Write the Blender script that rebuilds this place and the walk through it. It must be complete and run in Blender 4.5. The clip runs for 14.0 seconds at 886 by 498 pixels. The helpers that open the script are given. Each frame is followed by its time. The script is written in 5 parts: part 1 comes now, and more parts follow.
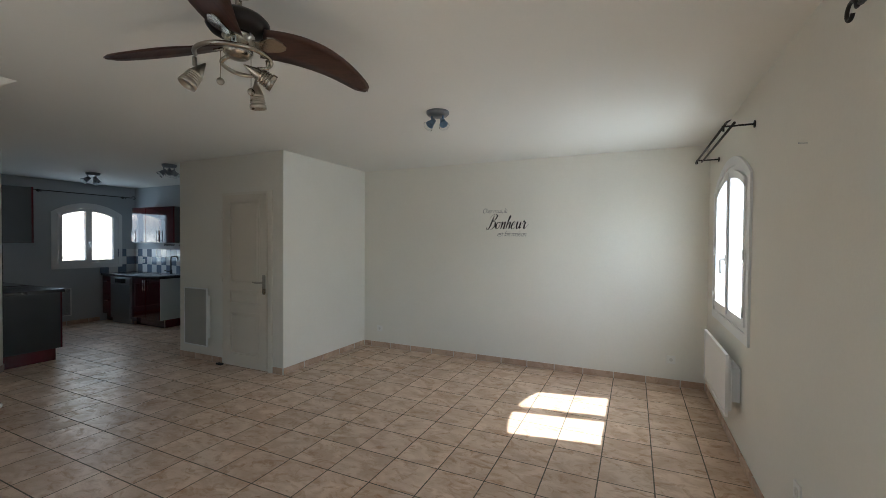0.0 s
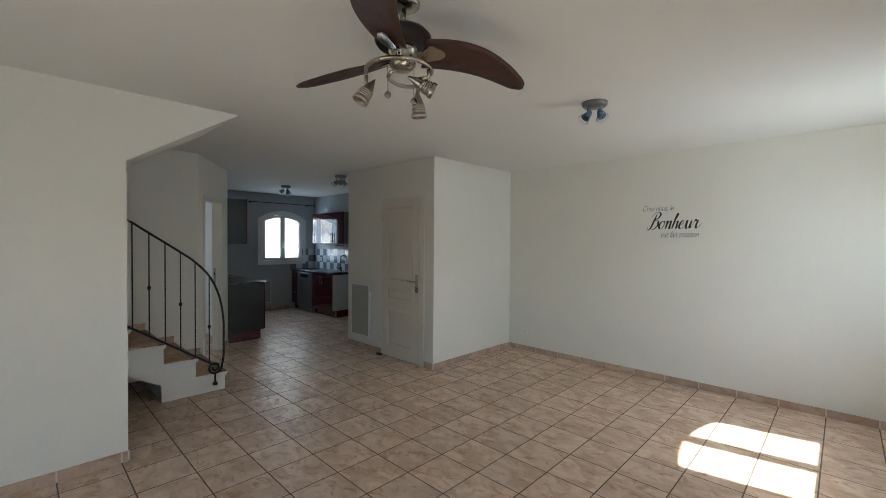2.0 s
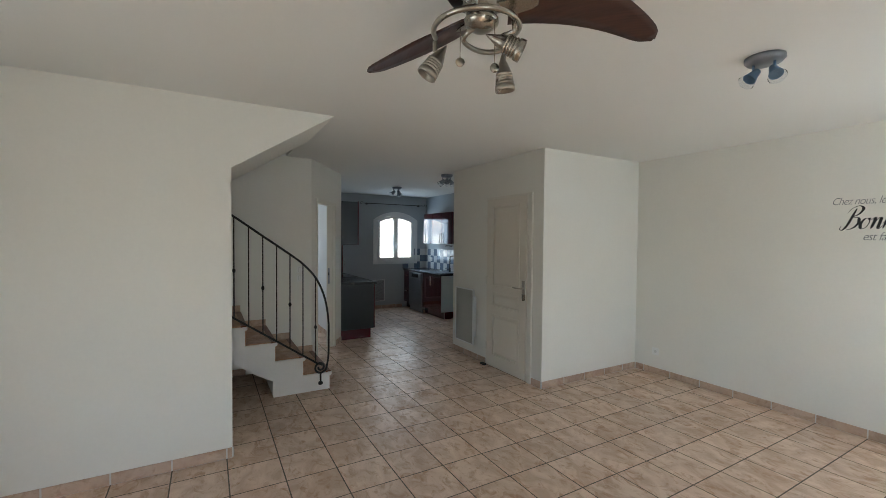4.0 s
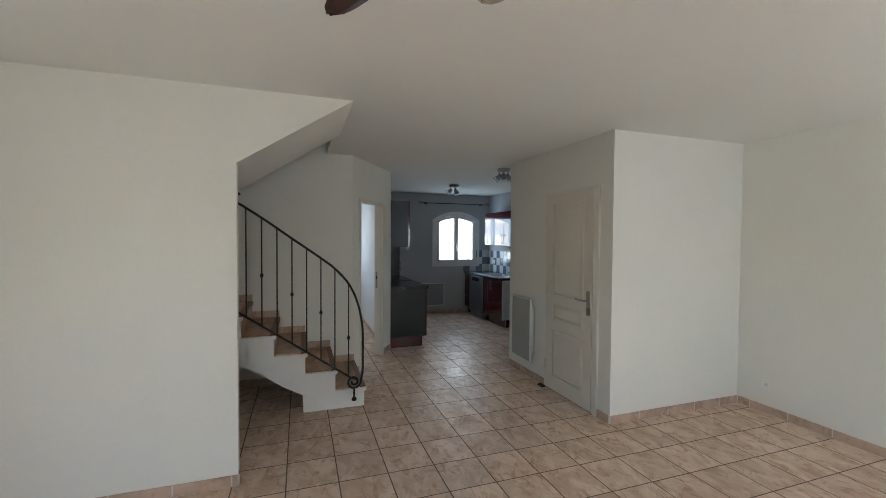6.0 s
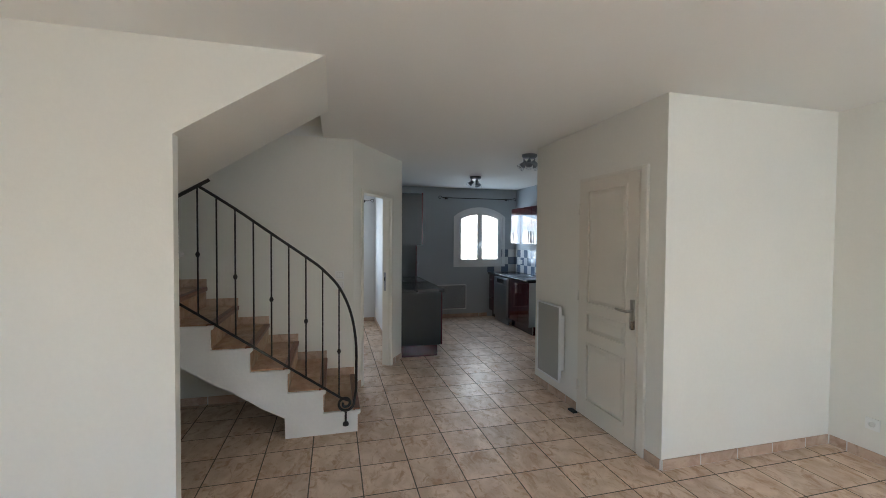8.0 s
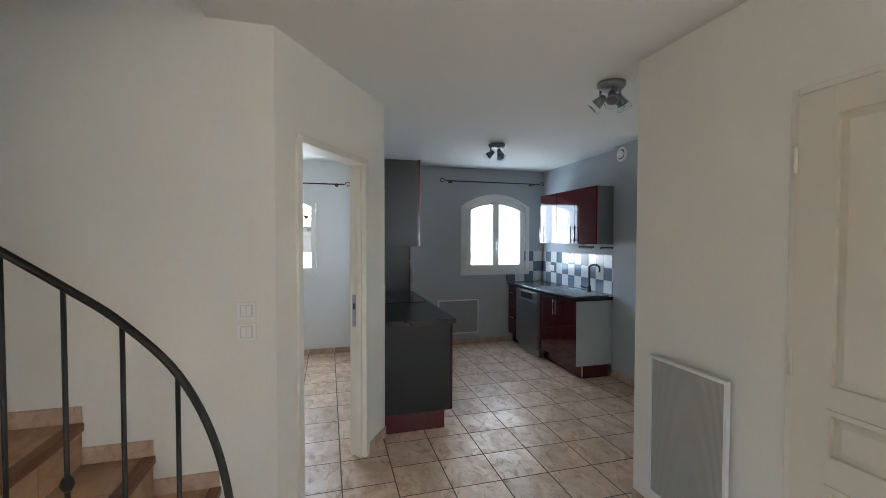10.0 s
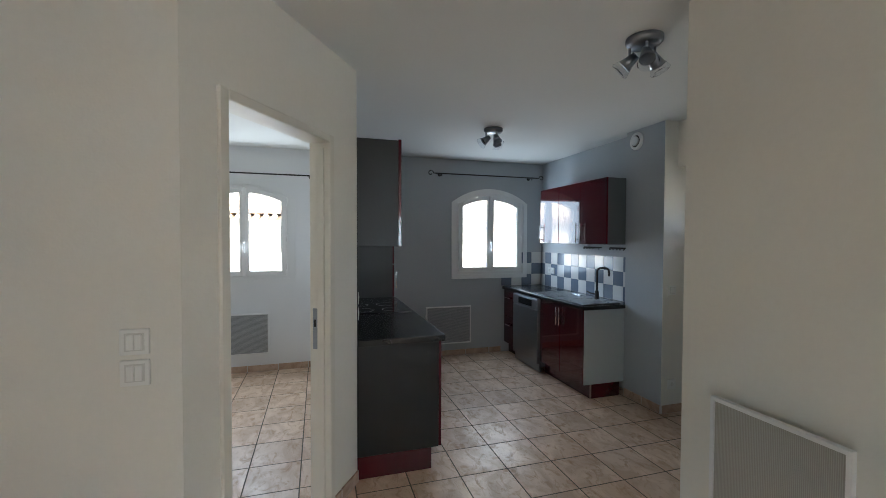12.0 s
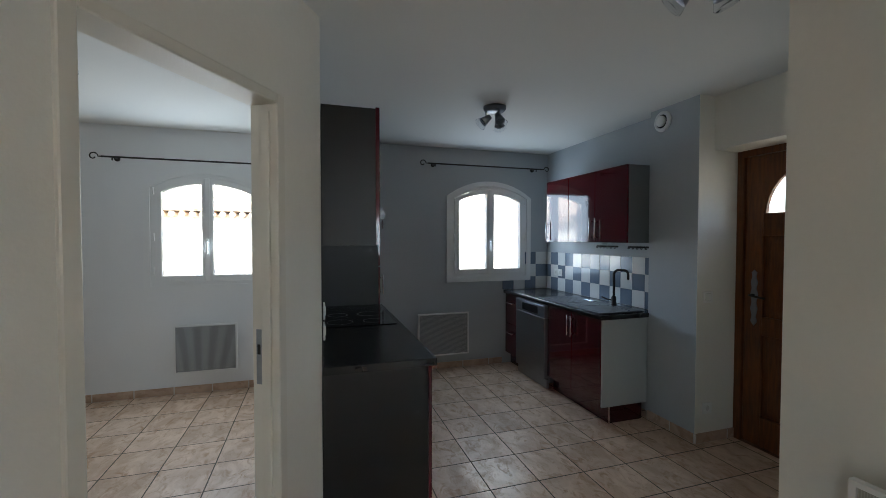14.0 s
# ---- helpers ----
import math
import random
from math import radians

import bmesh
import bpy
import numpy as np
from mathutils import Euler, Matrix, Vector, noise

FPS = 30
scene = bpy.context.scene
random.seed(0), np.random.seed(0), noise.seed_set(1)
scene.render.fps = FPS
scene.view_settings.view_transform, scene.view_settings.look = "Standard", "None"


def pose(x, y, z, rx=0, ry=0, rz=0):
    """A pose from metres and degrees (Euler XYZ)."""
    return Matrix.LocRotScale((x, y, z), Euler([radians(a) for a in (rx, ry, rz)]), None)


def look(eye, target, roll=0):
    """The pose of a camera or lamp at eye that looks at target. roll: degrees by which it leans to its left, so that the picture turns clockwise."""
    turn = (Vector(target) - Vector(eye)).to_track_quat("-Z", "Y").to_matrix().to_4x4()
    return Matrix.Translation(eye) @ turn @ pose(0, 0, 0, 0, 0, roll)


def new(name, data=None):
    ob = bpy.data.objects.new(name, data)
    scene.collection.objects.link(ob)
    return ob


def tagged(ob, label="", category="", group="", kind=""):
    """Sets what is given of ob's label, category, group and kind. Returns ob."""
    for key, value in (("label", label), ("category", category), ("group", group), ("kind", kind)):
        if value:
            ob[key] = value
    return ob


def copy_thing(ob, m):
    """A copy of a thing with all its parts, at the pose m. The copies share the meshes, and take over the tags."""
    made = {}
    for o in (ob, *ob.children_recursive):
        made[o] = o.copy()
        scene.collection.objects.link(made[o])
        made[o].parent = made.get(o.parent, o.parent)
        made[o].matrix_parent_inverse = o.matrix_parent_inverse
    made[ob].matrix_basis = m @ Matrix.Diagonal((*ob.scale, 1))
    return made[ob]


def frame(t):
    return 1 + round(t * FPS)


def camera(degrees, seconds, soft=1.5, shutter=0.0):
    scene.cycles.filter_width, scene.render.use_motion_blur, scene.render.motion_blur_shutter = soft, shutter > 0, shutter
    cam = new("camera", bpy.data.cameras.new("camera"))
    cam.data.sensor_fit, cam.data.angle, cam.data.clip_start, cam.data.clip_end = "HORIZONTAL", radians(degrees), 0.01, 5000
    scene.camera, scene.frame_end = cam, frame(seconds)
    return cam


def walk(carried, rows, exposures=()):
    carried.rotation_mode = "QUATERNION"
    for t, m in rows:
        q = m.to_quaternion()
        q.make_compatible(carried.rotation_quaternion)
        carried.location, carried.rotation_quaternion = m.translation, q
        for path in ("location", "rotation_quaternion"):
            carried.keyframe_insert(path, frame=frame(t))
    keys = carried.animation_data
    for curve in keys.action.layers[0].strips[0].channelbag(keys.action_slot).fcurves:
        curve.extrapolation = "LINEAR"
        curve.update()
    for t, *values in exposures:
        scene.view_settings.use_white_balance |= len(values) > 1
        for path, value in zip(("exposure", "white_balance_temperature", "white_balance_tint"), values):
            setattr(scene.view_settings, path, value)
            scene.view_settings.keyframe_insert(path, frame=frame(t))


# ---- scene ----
EXPOSURE, KELVIN, TINT = 2.15, 6060, 5
cam = camera(94.1, 14.0, soft=0.65)
PATH = [
    (0, (0.188, 0.140, 1.497), (-0.653, 1.955, 1.463), 0.45),
    (0.5, (0.160, 0.122, 1.488), (-0.839, 1.853, 1.457), 0.4),
    (1, (0.137, 0.117, 1.488), (-1.016, 1.751, 1.456), 0.4),
    (1.5, (0.108, 0.130, 1.497), (-1.167, 1.670, 1.463), 0.4),
    (2, (0.084, 0.172, 1.512), (-1.31, 1.606, 1.474), 0.45),
    (2.5, (0.044, 0.233, 1.525), (-1.450, 1.561, 1.483), 0.45),
    (3, (-0.020, 0.315, 1.543), (-1.606, 1.532, 1.497), 0.5),
    (3.5, (-0.080, 0.410, 1.549), (-1.740, 1.523, 1.500), 0.5),
    (4.3, (-0.205, 0.625, 1.563), (-1.990, 1.543, 1.511), 0.5),
    (5.1, (-0.350, 0.850, 1.573), (-2.200, 1.617, 1.520), 0.45),
    (6, (-0.528, 1.052, 1.578), (-2.416, 1.708, 1.525), 0.4),
    (6.5, (-0.638, 1.136, 1.571), (-2.542, 1.744, 1.517), 0.4),
    (7, (-0.785, 1.243, 1.558), (-2.707, 1.796, 1.506), 0.4),
    (7.8, (-1.035, 1.405, 1.545), (-2.968, 1.921, 1.491), 0.4),
    (8.6, (-1.305, 1.525, 1.533), (-3.241, 2.027, 1.477), 0.4),
    (9.1, (-1.485, 1.594, 1.526), (-3.421, 2.094, 1.469), 0.4),
    (9.3, (-1.650, 1.636, 1.523), (-3.586, 2.134, 1.465), 0.4),
    (9.4, (-1.887, 1.669, 1.523), (-3.823, 2.168, 1.465), 0.35),
    (9.5, (-2.152, 1.705, 1.521), (-4.087, 2.207, 1.463), 0.35),
    (9.6, (-2.43, 1.745, 1.514), (-4.365, 2.247, 1.459), 0.3),
    (9.7, (-2.705, 1.786, 1.510), (-4.638, 2.294, 1.454), 0.2),
    (9.8, (-2.96, 1.825, 1.507), (-4.891, 2.342, 1.453), 0.2),
    (10, (-3.172, 1.860, 1.510), (-5.098, 2.396, 1.457), 0.1),
    (10.5, (-3.346, 1.915, 1.510), (-5.268, 2.468, 1.457), 0.1),
    (11, (-3.469, 1.970, 1.504), (-5.389, 2.529, 1.452), 0.2),
    (11.5, (-3.608, 2.010, 1.502), (-5.523, 2.585, 1.450), 0.2),
    (12, (-3.745, 2.045, 1.499), (-5.659, 2.625, 1.447), 0.2),
    (12.5, (-3.885, 2.085, 1.491), (-5.797, 2.669, 1.440), 0.15),
    (13, (-4.018, 2.133, 1.489), (-5.929, 2.719, 1.438), 0.1),
    (13.5, (-4.148, 2.182, 1.485), (-6.058, 2.773, 1.433), 0.1),
    (14, (-4.284, 2.241, 1.483), (-6.194, 2.836, 1.430), 0.05),
]
walk(cam, [(t, look(eye, target, roll)) for t, eye, target, roll in PATH], exposures=[(0.0, EXPOSURE - 0.68, KELVIN - 110, TINT - 1), (3.5, EXPOSURE - 0.23, KELVIN - 110, TINT - 1), (6.5, EXPOSURE - 0.02, KELVIN - 90, TINT + 1), (9.5, EXPOSURE + 0.60, KELVIN - 10, TINT + 2), (10.3, EXPOSURE + 0.74, KELVIN + 30, TINT + 2), (11.5, EXPOSURE + 0.58, KELVIN + 70, TINT + 2), (14.0, EXPOSURE + 0.07, KELVIN + 10, TINT + 1)])

# ---- sky and sun ----
SUN_FROM = Vector((0.885, 0.15, 1.0)).normalized()
world = bpy.data.worlds.new("sky")
world.use_nodes = True
scene.world = world
sky = world.node_tree.nodes.new("ShaderNodeTexSky")
sky.sky_type, sky.sun_disc = "NISHITA", False
sky.sun_elevation = math.asin(SUN_FROM.z)
sky.sun_rotation = math.atan2(SUN_FROM.x, SUN_FROM.y)
background = world.node_tree.nodes["Background"]
world.node_tree.links.new(sky.outputs["Color"], background.inputs["Color"])
background.inputs["Strength"].default_value = 0.15
sun_data = bpy.data.lights.new("sun", "SUN")
sun_data.energy, sun_data.angle, sun_data.color = 5.0, radians(0.5), (1.0, 0.96, 0.90)
sun = new("sun", sun_data)
sun.matrix_world = look(SUN_FROM * 30, (0, 0, 0))


def window_light(name, x, y, z, w, h, toward, watts, colour):
    data = bpy.data.lights.new(name, "AREA")
    data.shape, data.size, data.size_y, data.energy, data.color = "RECTANGLE", w, h, watts, colour
    ob = new(name, data)
    ob.matrix_world = look((x, y, z), (x + toward, y, z - 0.0001))
    return ob


# sky light at the window openings; the south one is an added, unseen fill
SKY_BLUE = (0.80, 0.90, 1.0)
window_light("window_light_living", 1.06, 4.045, 1.48, 1.15, 1.1, -1, 5.2, SKY_BLUE)
window_light("window_light_glazed", 0.855, 0.625, 1.1, 0.85, 1.9, -1, 0.6, SKY_BLUE)
window_light("window_light_bedroom", -8.70, 1.268, 1.53, 0.92, 0.96, 1, 3.5, (0.80, 0.90, 1.0))
window_light("window_light_kitchen", -8.70, 4.197, 1.53, 0.92, 0.96, 1, 2.4, (0.68, 0.83, 1.0))
# Added fill lamp at an unseen opening behind the room.
south = window_light("unseen_fill_light_south", -1.4, -1.23, 1.1, 1.4, 1.9, -1, 1.0, (0.90, 0.95, 1.0))
south.matrix_world = look((-1.4, -1.23, 1.1), (-1.4, 0.0, 1.0999))
# ---- materials ----
def material(name, base, rough=0.6, metal=0.0, vary=0.08, scale=6.0, bump=0.0, bump_scale=80.0, second=None, mix_scale=3.0, coat=0.0, specular=0.5, random_tone=0.0, stretch=None, detail=6.0):
    """Base colour with broad variation and fine grain, and a light relief."""
    m = bpy.data.materials.new(name)
    m.use_nodes = True
    n, l = m.node_tree.nodes, m.node_tree.links
    b = n["Principled BSDF"]
    b.inputs["Roughness"].default_value, b.inputs["Metallic"].default_value = rough, metal
    b.inputs["Coat Weight"].default_value, b.inputs["Specular IOR Level"].default_value = coat, specular
    co = n.new("ShaderNodeTexCoord")
    mp = n.new("ShaderNodeMapping")
    l.new(co.outputs["Object"], mp.inputs["Vector"])
    if stretch:
        mp.inputs["Scale"].default_value = stretch
    broad = n.new("ShaderNodeTexNoise")
    broad.inputs["Scale"].default_value, broad.inputs["Detail"].default_value = mix_scale, detail
    fine = n.new("ShaderNodeTexNoise")
    fine.inputs["Scale"].default_value, fine.inputs["Detail"].default_value = scale * 8, 4
    l.new(mp.outputs[0], broad.inputs["Vector"])
    l.new(mp.outputs[0], fine.inputs["Vector"])
    c1 = n.new("ShaderNodeMix")
    c1.data_type = "RGBA"
    c1.inputs["A"].default_value = (*base, 1)
    c1.inputs["B"].default_value = (*(second or [v * (1 - vary) for v in base]), 1)
    ramp = n.new("ShaderNodeMapRange")
    ramp.inputs["From Min"].default_value, ramp.inputs["From Max"].default_value = 0.35, 0.68
    l.new(broad.outputs["Fac"], ramp.inputs["Value"])
    l.new(ramp.outputs[0], c1.inputs["Factor"])
    hsv = n.new("ShaderNodeHueSaturation")
    l.new(c1.outputs["Result"], hsv.inputs["Color"])
    tone = n.new("ShaderNodeMapRange")
    tone.inputs["To Min"].default_value, tone.inputs["To Max"].default_value = 1 - vary, 1 + vary * 0.4
    l.new(fine.outputs["Fac"], tone.inputs["Value"])
    last = tone.outputs[0]
    if random_tone:
        info = n.new("ShaderNodeObjectInfo")
        rt = n.new("ShaderNodeMapRange")
        rt.inputs["To Min"].default_value, rt.inputs["To Max"].default_value = 1 - random_tone, 1 + random_tone
        l.new(info.outputs["Random"], rt.inputs["Value"])
        mul = n.new("ShaderNodeMath")
        mul.operation = "MULTIPLY"
        l.new(last, mul.inputs[0])
        l.new(rt.outputs[0], mul.inputs[1])
        last = mul.outputs[0]
    l.new(last, hsv.inputs["Value"])
    l.new(hsv.outputs["Color"], b.inputs["Base Color"])
    rr = n.new("ShaderNodeMapRange")
    rr.inputs["To Min"].default_value, rr.inputs["To Max"].default_value = max(0.02, rough - 0.06), min(1, rough + 0.06)
    l.new(broad.outputs["Fac"], rr.inputs["Value"])
    l.new(rr.outputs[0], b.inputs["Roughness"])
    if bump:
        bn = n.new("ShaderNodeTexNoise")
        bn.inputs["Scale"].default_value, bn.inputs["Detail"].default_value = bump_scale, 3
        l.new(mp.outputs[0], bn.inputs["Vector"])
        bp = n.new("ShaderNodeBump")
        bp.inputs["Strength"].default_value, bp.inputs["Distance"].default_value = bump, 0.004
        l.new(bn.outputs["Fac"], bp.inputs["Height"])
        l.new(bp.outputs[0], b.inputs["Normal"])
    return m


def tile_material(name, light, dark, rough, gloss=0.5):
    """Marbled terracotta ceramic: pale clouds and fine diagonal rusty streaks, each tile shifted, turned in tone and scaled a little on its own."""
    m = bpy.data.materials.new(name)
    m.use_nodes = True
    n, l = m.node_tree.nodes, m.node_tree.links
    b = n["Principled BSDF"]
    co = n.new("ShaderNodeTexCoord")
    info = n.new("ShaderNodeObjectInfo")
    shift = n.new("ShaderNodeVectorMath")
    shift.operation = "MULTIPLY_ADD"
    l.new(info.outputs["Random"], shift.inputs[0])
    shift.inputs[1].default_value = (37.0, 61.0, 19.0)
    l.new(co.outputs["Object"], shift.inputs[2])

    def noise(turn, stretch, detail, rough_, distort, lo, hi):
        mp = n.new("ShaderNodeMapping")
        mp.inputs["Rotation"].default_value, mp.inputs["Scale"].default_value = (0, 0, turn), stretch
        l.new(shift.outputs[0], mp.inputs["Vector"])
        t = n.new("ShaderNodeTexNoise")
        t.inputs["Scale"].default_value, t.inputs["Detail"].default_value = 1.0, detail
        t.inputs["Roughness"].default_value, t.inputs["Distortion"].default_value = rough_, distort
        l.new(mp.outputs[0], t.inputs["Vector"])
        r = n.new("ShaderNodeMapRange")
        r.inputs["From Min"].default_value, r.inputs["From Max"].default_value = lo, hi
        l.new(t.outputs["Fac"], r.inputs["Value"])
        return r.outputs[0]

    def blend(fac, a, c):
        x = n.new("ShaderNodeMix")
        x.data_type = "RGBA"
        l.new(fac, x.inputs["Factor"])
        for key, v in (("A", a), ("B", c)):
            if isinstance(v, tuple):
                x.inputs[key].default_value = (*v, 1)
            else:
                l.new(v, x.inputs[key])
        return x.outputs["Result"]

    cloud = noise(0.6, (4.5, 6.5, 5.0), 5, 0.55, 0.8, 0.38, 0.62)
    streak = noise(0.78, (8.0, 13.0, 9.0), 8, 0.64, 1.1, 0.51, 0.68)
    fleck = noise(0.78, (30.0, 85.0, 40.0), 4, 0.6, 0.4, 0.56, 0.76)
    mid = tuple(x * 0.62 + y * 0.38 for x, y in zip(light, dark))
    pale = tuple(min(1.0, x * 1.10) for x in light)
    col = blend(cloud, pale, mid)
    half = n.new("ShaderNodeMath")
    half.operation = "MULTIPLY"
    half.inputs[1].default_value = 0.85
    l.new(streak, half.inputs[0])
    col = blend(half.outputs[0], col, dark)
    weak = n.new("ShaderNodeMath")
    weak.operation = "MULTIPLY"
    weak.inputs[1].default_value = 0.35
    l.new(fleck, weak.inputs[0])
    col = blend(weak.outputs[0], col, dark)
    hsv = n.new("ShaderNodeHueSaturation")
    tone = n.new("ShaderNodeMapRange")
    tone.inputs["To Min"].default_value, tone.inputs["To Max"].default_value = 0.93, 1.06
    l.new(info.outputs["Random"], tone.inputs["Value"])
    l.new(tone.outputs[0], hsv.inputs["Value"])
    l.new(col, hsv.inputs["Color"])
    l.new(hsv.outputs["Color"], b.inputs["Base Color"])
    rr = n.new("ShaderNodeMapRange")
    rr.inputs["To Min"].default_value, rr.inputs["To Max"].default_value = rough - 0.07, rough + 0.09
    b.inputs["Specular IOR Level"].default_value = gloss
    l.new(cloud, rr.inputs["Value"])
    l.new(rr.outputs[0], b.inputs["Roughness"])
    wave = n.new("ShaderNodeTexNoise")
    wave.inputs["Scale"].default_value, wave.inputs["Detail"].default_value = 38, 3
    l.new(shift.outputs[0], wave.inputs["Vector"])
    bp = n.new("ShaderNodeBump")
    bp.inputs["Strength"].default_value, bp.inputs["Distance"].default_value = 0.22, 0.004
    l.new(wave.outputs["Fac"], bp.inputs["Height"])
    l.new(bp.outputs[0], b.inputs["Normal"])
    return m


def glass_material(name, tint=(1, 1, 1), rough=0.0):
    m = bpy.data.materials.new(name)
    m.use_nodes = True
    b = m.node_tree.nodes["Principled BSDF"]
    b.inputs["Base Color"].default_value = (*tint, 1)
    b.inputs["Transmission Weight"].default_value, b.inputs["Roughness"].default_value, b.inputs["IOR"].default_value = 1.0, rough, 1.02
    return m


def grille_material(name, hole_shade, metal, axis, pitch):
    """Slotted sheet of a panel heater: fine ribs along one axis; slot shade painted darker, relief by bump."""
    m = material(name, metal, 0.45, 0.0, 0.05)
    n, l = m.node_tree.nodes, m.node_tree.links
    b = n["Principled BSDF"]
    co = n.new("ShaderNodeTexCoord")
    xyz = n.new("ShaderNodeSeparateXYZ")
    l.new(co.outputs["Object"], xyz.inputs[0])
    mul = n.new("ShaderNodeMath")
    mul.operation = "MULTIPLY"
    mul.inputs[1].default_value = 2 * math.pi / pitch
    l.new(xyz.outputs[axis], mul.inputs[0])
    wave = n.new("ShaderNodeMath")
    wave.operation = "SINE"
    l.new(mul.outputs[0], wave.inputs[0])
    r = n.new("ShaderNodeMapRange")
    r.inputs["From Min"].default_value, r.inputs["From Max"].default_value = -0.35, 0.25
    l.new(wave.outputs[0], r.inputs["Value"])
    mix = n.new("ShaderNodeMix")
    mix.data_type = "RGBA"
    mix.inputs["A"].default_value, mix.inputs["B"].default_value = (*hole_shade, 1), (*metal, 1)
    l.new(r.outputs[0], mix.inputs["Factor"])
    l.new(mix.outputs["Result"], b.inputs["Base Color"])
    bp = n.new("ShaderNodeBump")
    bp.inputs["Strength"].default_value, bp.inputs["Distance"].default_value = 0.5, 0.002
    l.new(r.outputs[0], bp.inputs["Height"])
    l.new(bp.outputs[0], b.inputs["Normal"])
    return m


WALL = material("warm_white_wall_paint", (0.80, 0.772, 0.695), 0.85, vary=0.035, bump=0.16, bump_scale=110, mix_scale=1.3)
CEILING = material("white_ceiling_paint", (0.79, 0.78, 0.735), 0.9, vary=0.02, bump=0.08, bump_scale=120, mix_scale=0.7)
WHITE_WALL = material("plain_white_wall_paint", (0.80, 0.80, 0.80), 0.85, vary=0.02, bump=0.10, bump_scale=140, mix_scale=0.9)
GREY_WALL = material("blue_grey_wall_paint", (0.445, 0.47, 0.488), 0.8, vary=0.05, bump=0.10, bump_scale=140, mix_scale=1.1)
PLASTER = material("rough_white_stair_plaster", (0.78, 0.76, 0.72), 0.9, vary=0.05, bump=0.35, bump_scale=40, mix_scale=4)
FLOOR_TILE = tile_material("marbled_terracotta_floor_tile", (0.68, 0.518, 0.392), (0.42, 0.228, 0.112), 0.38, 0.34)
SKIRTING = tile_material("marbled_skirting_tile", (0.52, 0.37, 0.275), (0.36, 0.22, 0.14), 0.4, 0.4)
STAIR_TILE = tile_material("brown_stair_tile", (0.47, 0.285, 0.17), (0.33, 0.165, 0.08), 0.38, 0.4)
GROUT = material("grey_floor_grout", (0.165, 0.135, 0.10), 0.95, vary=0.15, bump=0.3, bump_scale=200)
LIGHT_GROUT = material("pale_grout", (0.66, 0.62, 0.57), 0.95, vary=0.1)
NOSING = material("red_brown_stained_wood", (0.25, 0.085, 0.032), 0.35, vary=0.25, second=(0.15, 0.048, 0.018), stretch=(3, 30, 30), bump=0.1)
IRON = material("black_wrought_iron", (0.040, 0.035, 0.031), 0.5, 0.4, vary=0.2, bump=0.2, bump_scale=150)
BLADE = material("dark_walnut_fan_blade", (0.070, 0.027, 0.017), 0.45, vary=0.25, second=(0.040, 0.016, 0.011), stretch=(4, 40, 10), mix_scale=2)
MOTOR = material("dark_bronze_motor_housing", (0.022, 0.017, 0.015), 0.4, 0.3, vary=0.15)
NICKEL = material("brushed_nickel", (0.44, 0.405, 0.345), 0.28, 1.0, vary=0.1, bump=0.06, bump_scale=300)
STEEL = material("stainless_steel", (0.36, 0.375, 0.40), 0.34, 1.0, vary=0.08, stretch=(1, 1, 40), bump=0.04, bump_scale=200)
CHROME = material("chrome", (0.70, 0.71, 0.72), 0.16, 1.0, vary=0.05)
BLUE_STEEL = material("blue_grey_spot_lamp_paint", (0.17, 0.28, 0.42), 0.42, 0.25, vary=0.08)
GREY_METAL = material("satin_grey_metal", (0.26, 0.27, 0.29), 0.4, 0.7, vary=0.08)
DOOR_PAINT = material("cream_door_paint", (0.735, 0.675, 0.575), 0.45, vary=0.03, bump=0.05, bump_scale=60)
FRAME_PAINT = material("ivory_door_frame_paint", (0.76, 0.72, 0.63), 0.5, vary=0.04, bump=0.05, bump_scale=60)
PVC = material("white_window_plastic", (0.80, 0.80, 0.79), 0.35, vary=0.02)
SWITCH = material("white_switch_plastic", (0.80, 0.79, 0.75), 0.35, vary=0.02)
HEATER = material("white_heater_enamel", (0.78, 0.78, 0.77), 0.35, vary=0.02)
# The first colour paints the shade in the slots of a flat sheet.
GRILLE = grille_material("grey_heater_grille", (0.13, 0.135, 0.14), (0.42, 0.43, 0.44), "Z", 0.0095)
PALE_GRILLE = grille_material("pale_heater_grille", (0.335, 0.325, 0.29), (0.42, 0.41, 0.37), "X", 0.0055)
CARCASS = material("grey_cabinet_carcass", (0.16, 0.17, 0.175), 0.45, vary=0.05)
# Darker copy of the switch plastic, for painted gap and well shade.
SOCKET_SHADE = material("shaded_socket_plastic", (0.66, 0.645, 0.60), 0.5, vary=0.03)
# Near-black for painted recess shade, also for rubber, print and dark panes.
DARK_GAP = material("dark_recess", (0.03, 0.03, 0.03), 0.8)
RED = material("dark_red_gloss_lacquer", (0.072, 0.003, 0.008), 0.07, vary=0.05, coat=0.6, mix_scale=1.5)
BLACK_PANEL = material("black_laminate_panel", (0.012, 0.0115, 0.0115), 0.36, vary=0.03, specular=0.42, bump=0.01, bump_scale=160, mix_scale=2)
WORKTOP = material("black_worktop_laminate", (0.022, 0.021, 0.021), 0.24, vary=0.3, bump=0.03, bump_scale=220, mix_scale=5)
HOB = material("black_hob_glass", (0.006, 0.006, 0.006), 0.06, vary=0.1)
SINK = material("black_composite_sink", (0.035, 0.035, 0.037), 0.35, vary=0.2, bump=0.08, bump_scale=300)
PALE_PANEL = material("pale_grey_cabinet_side", (0.50, 0.54, 0.55), 0.5, vary=0.03)
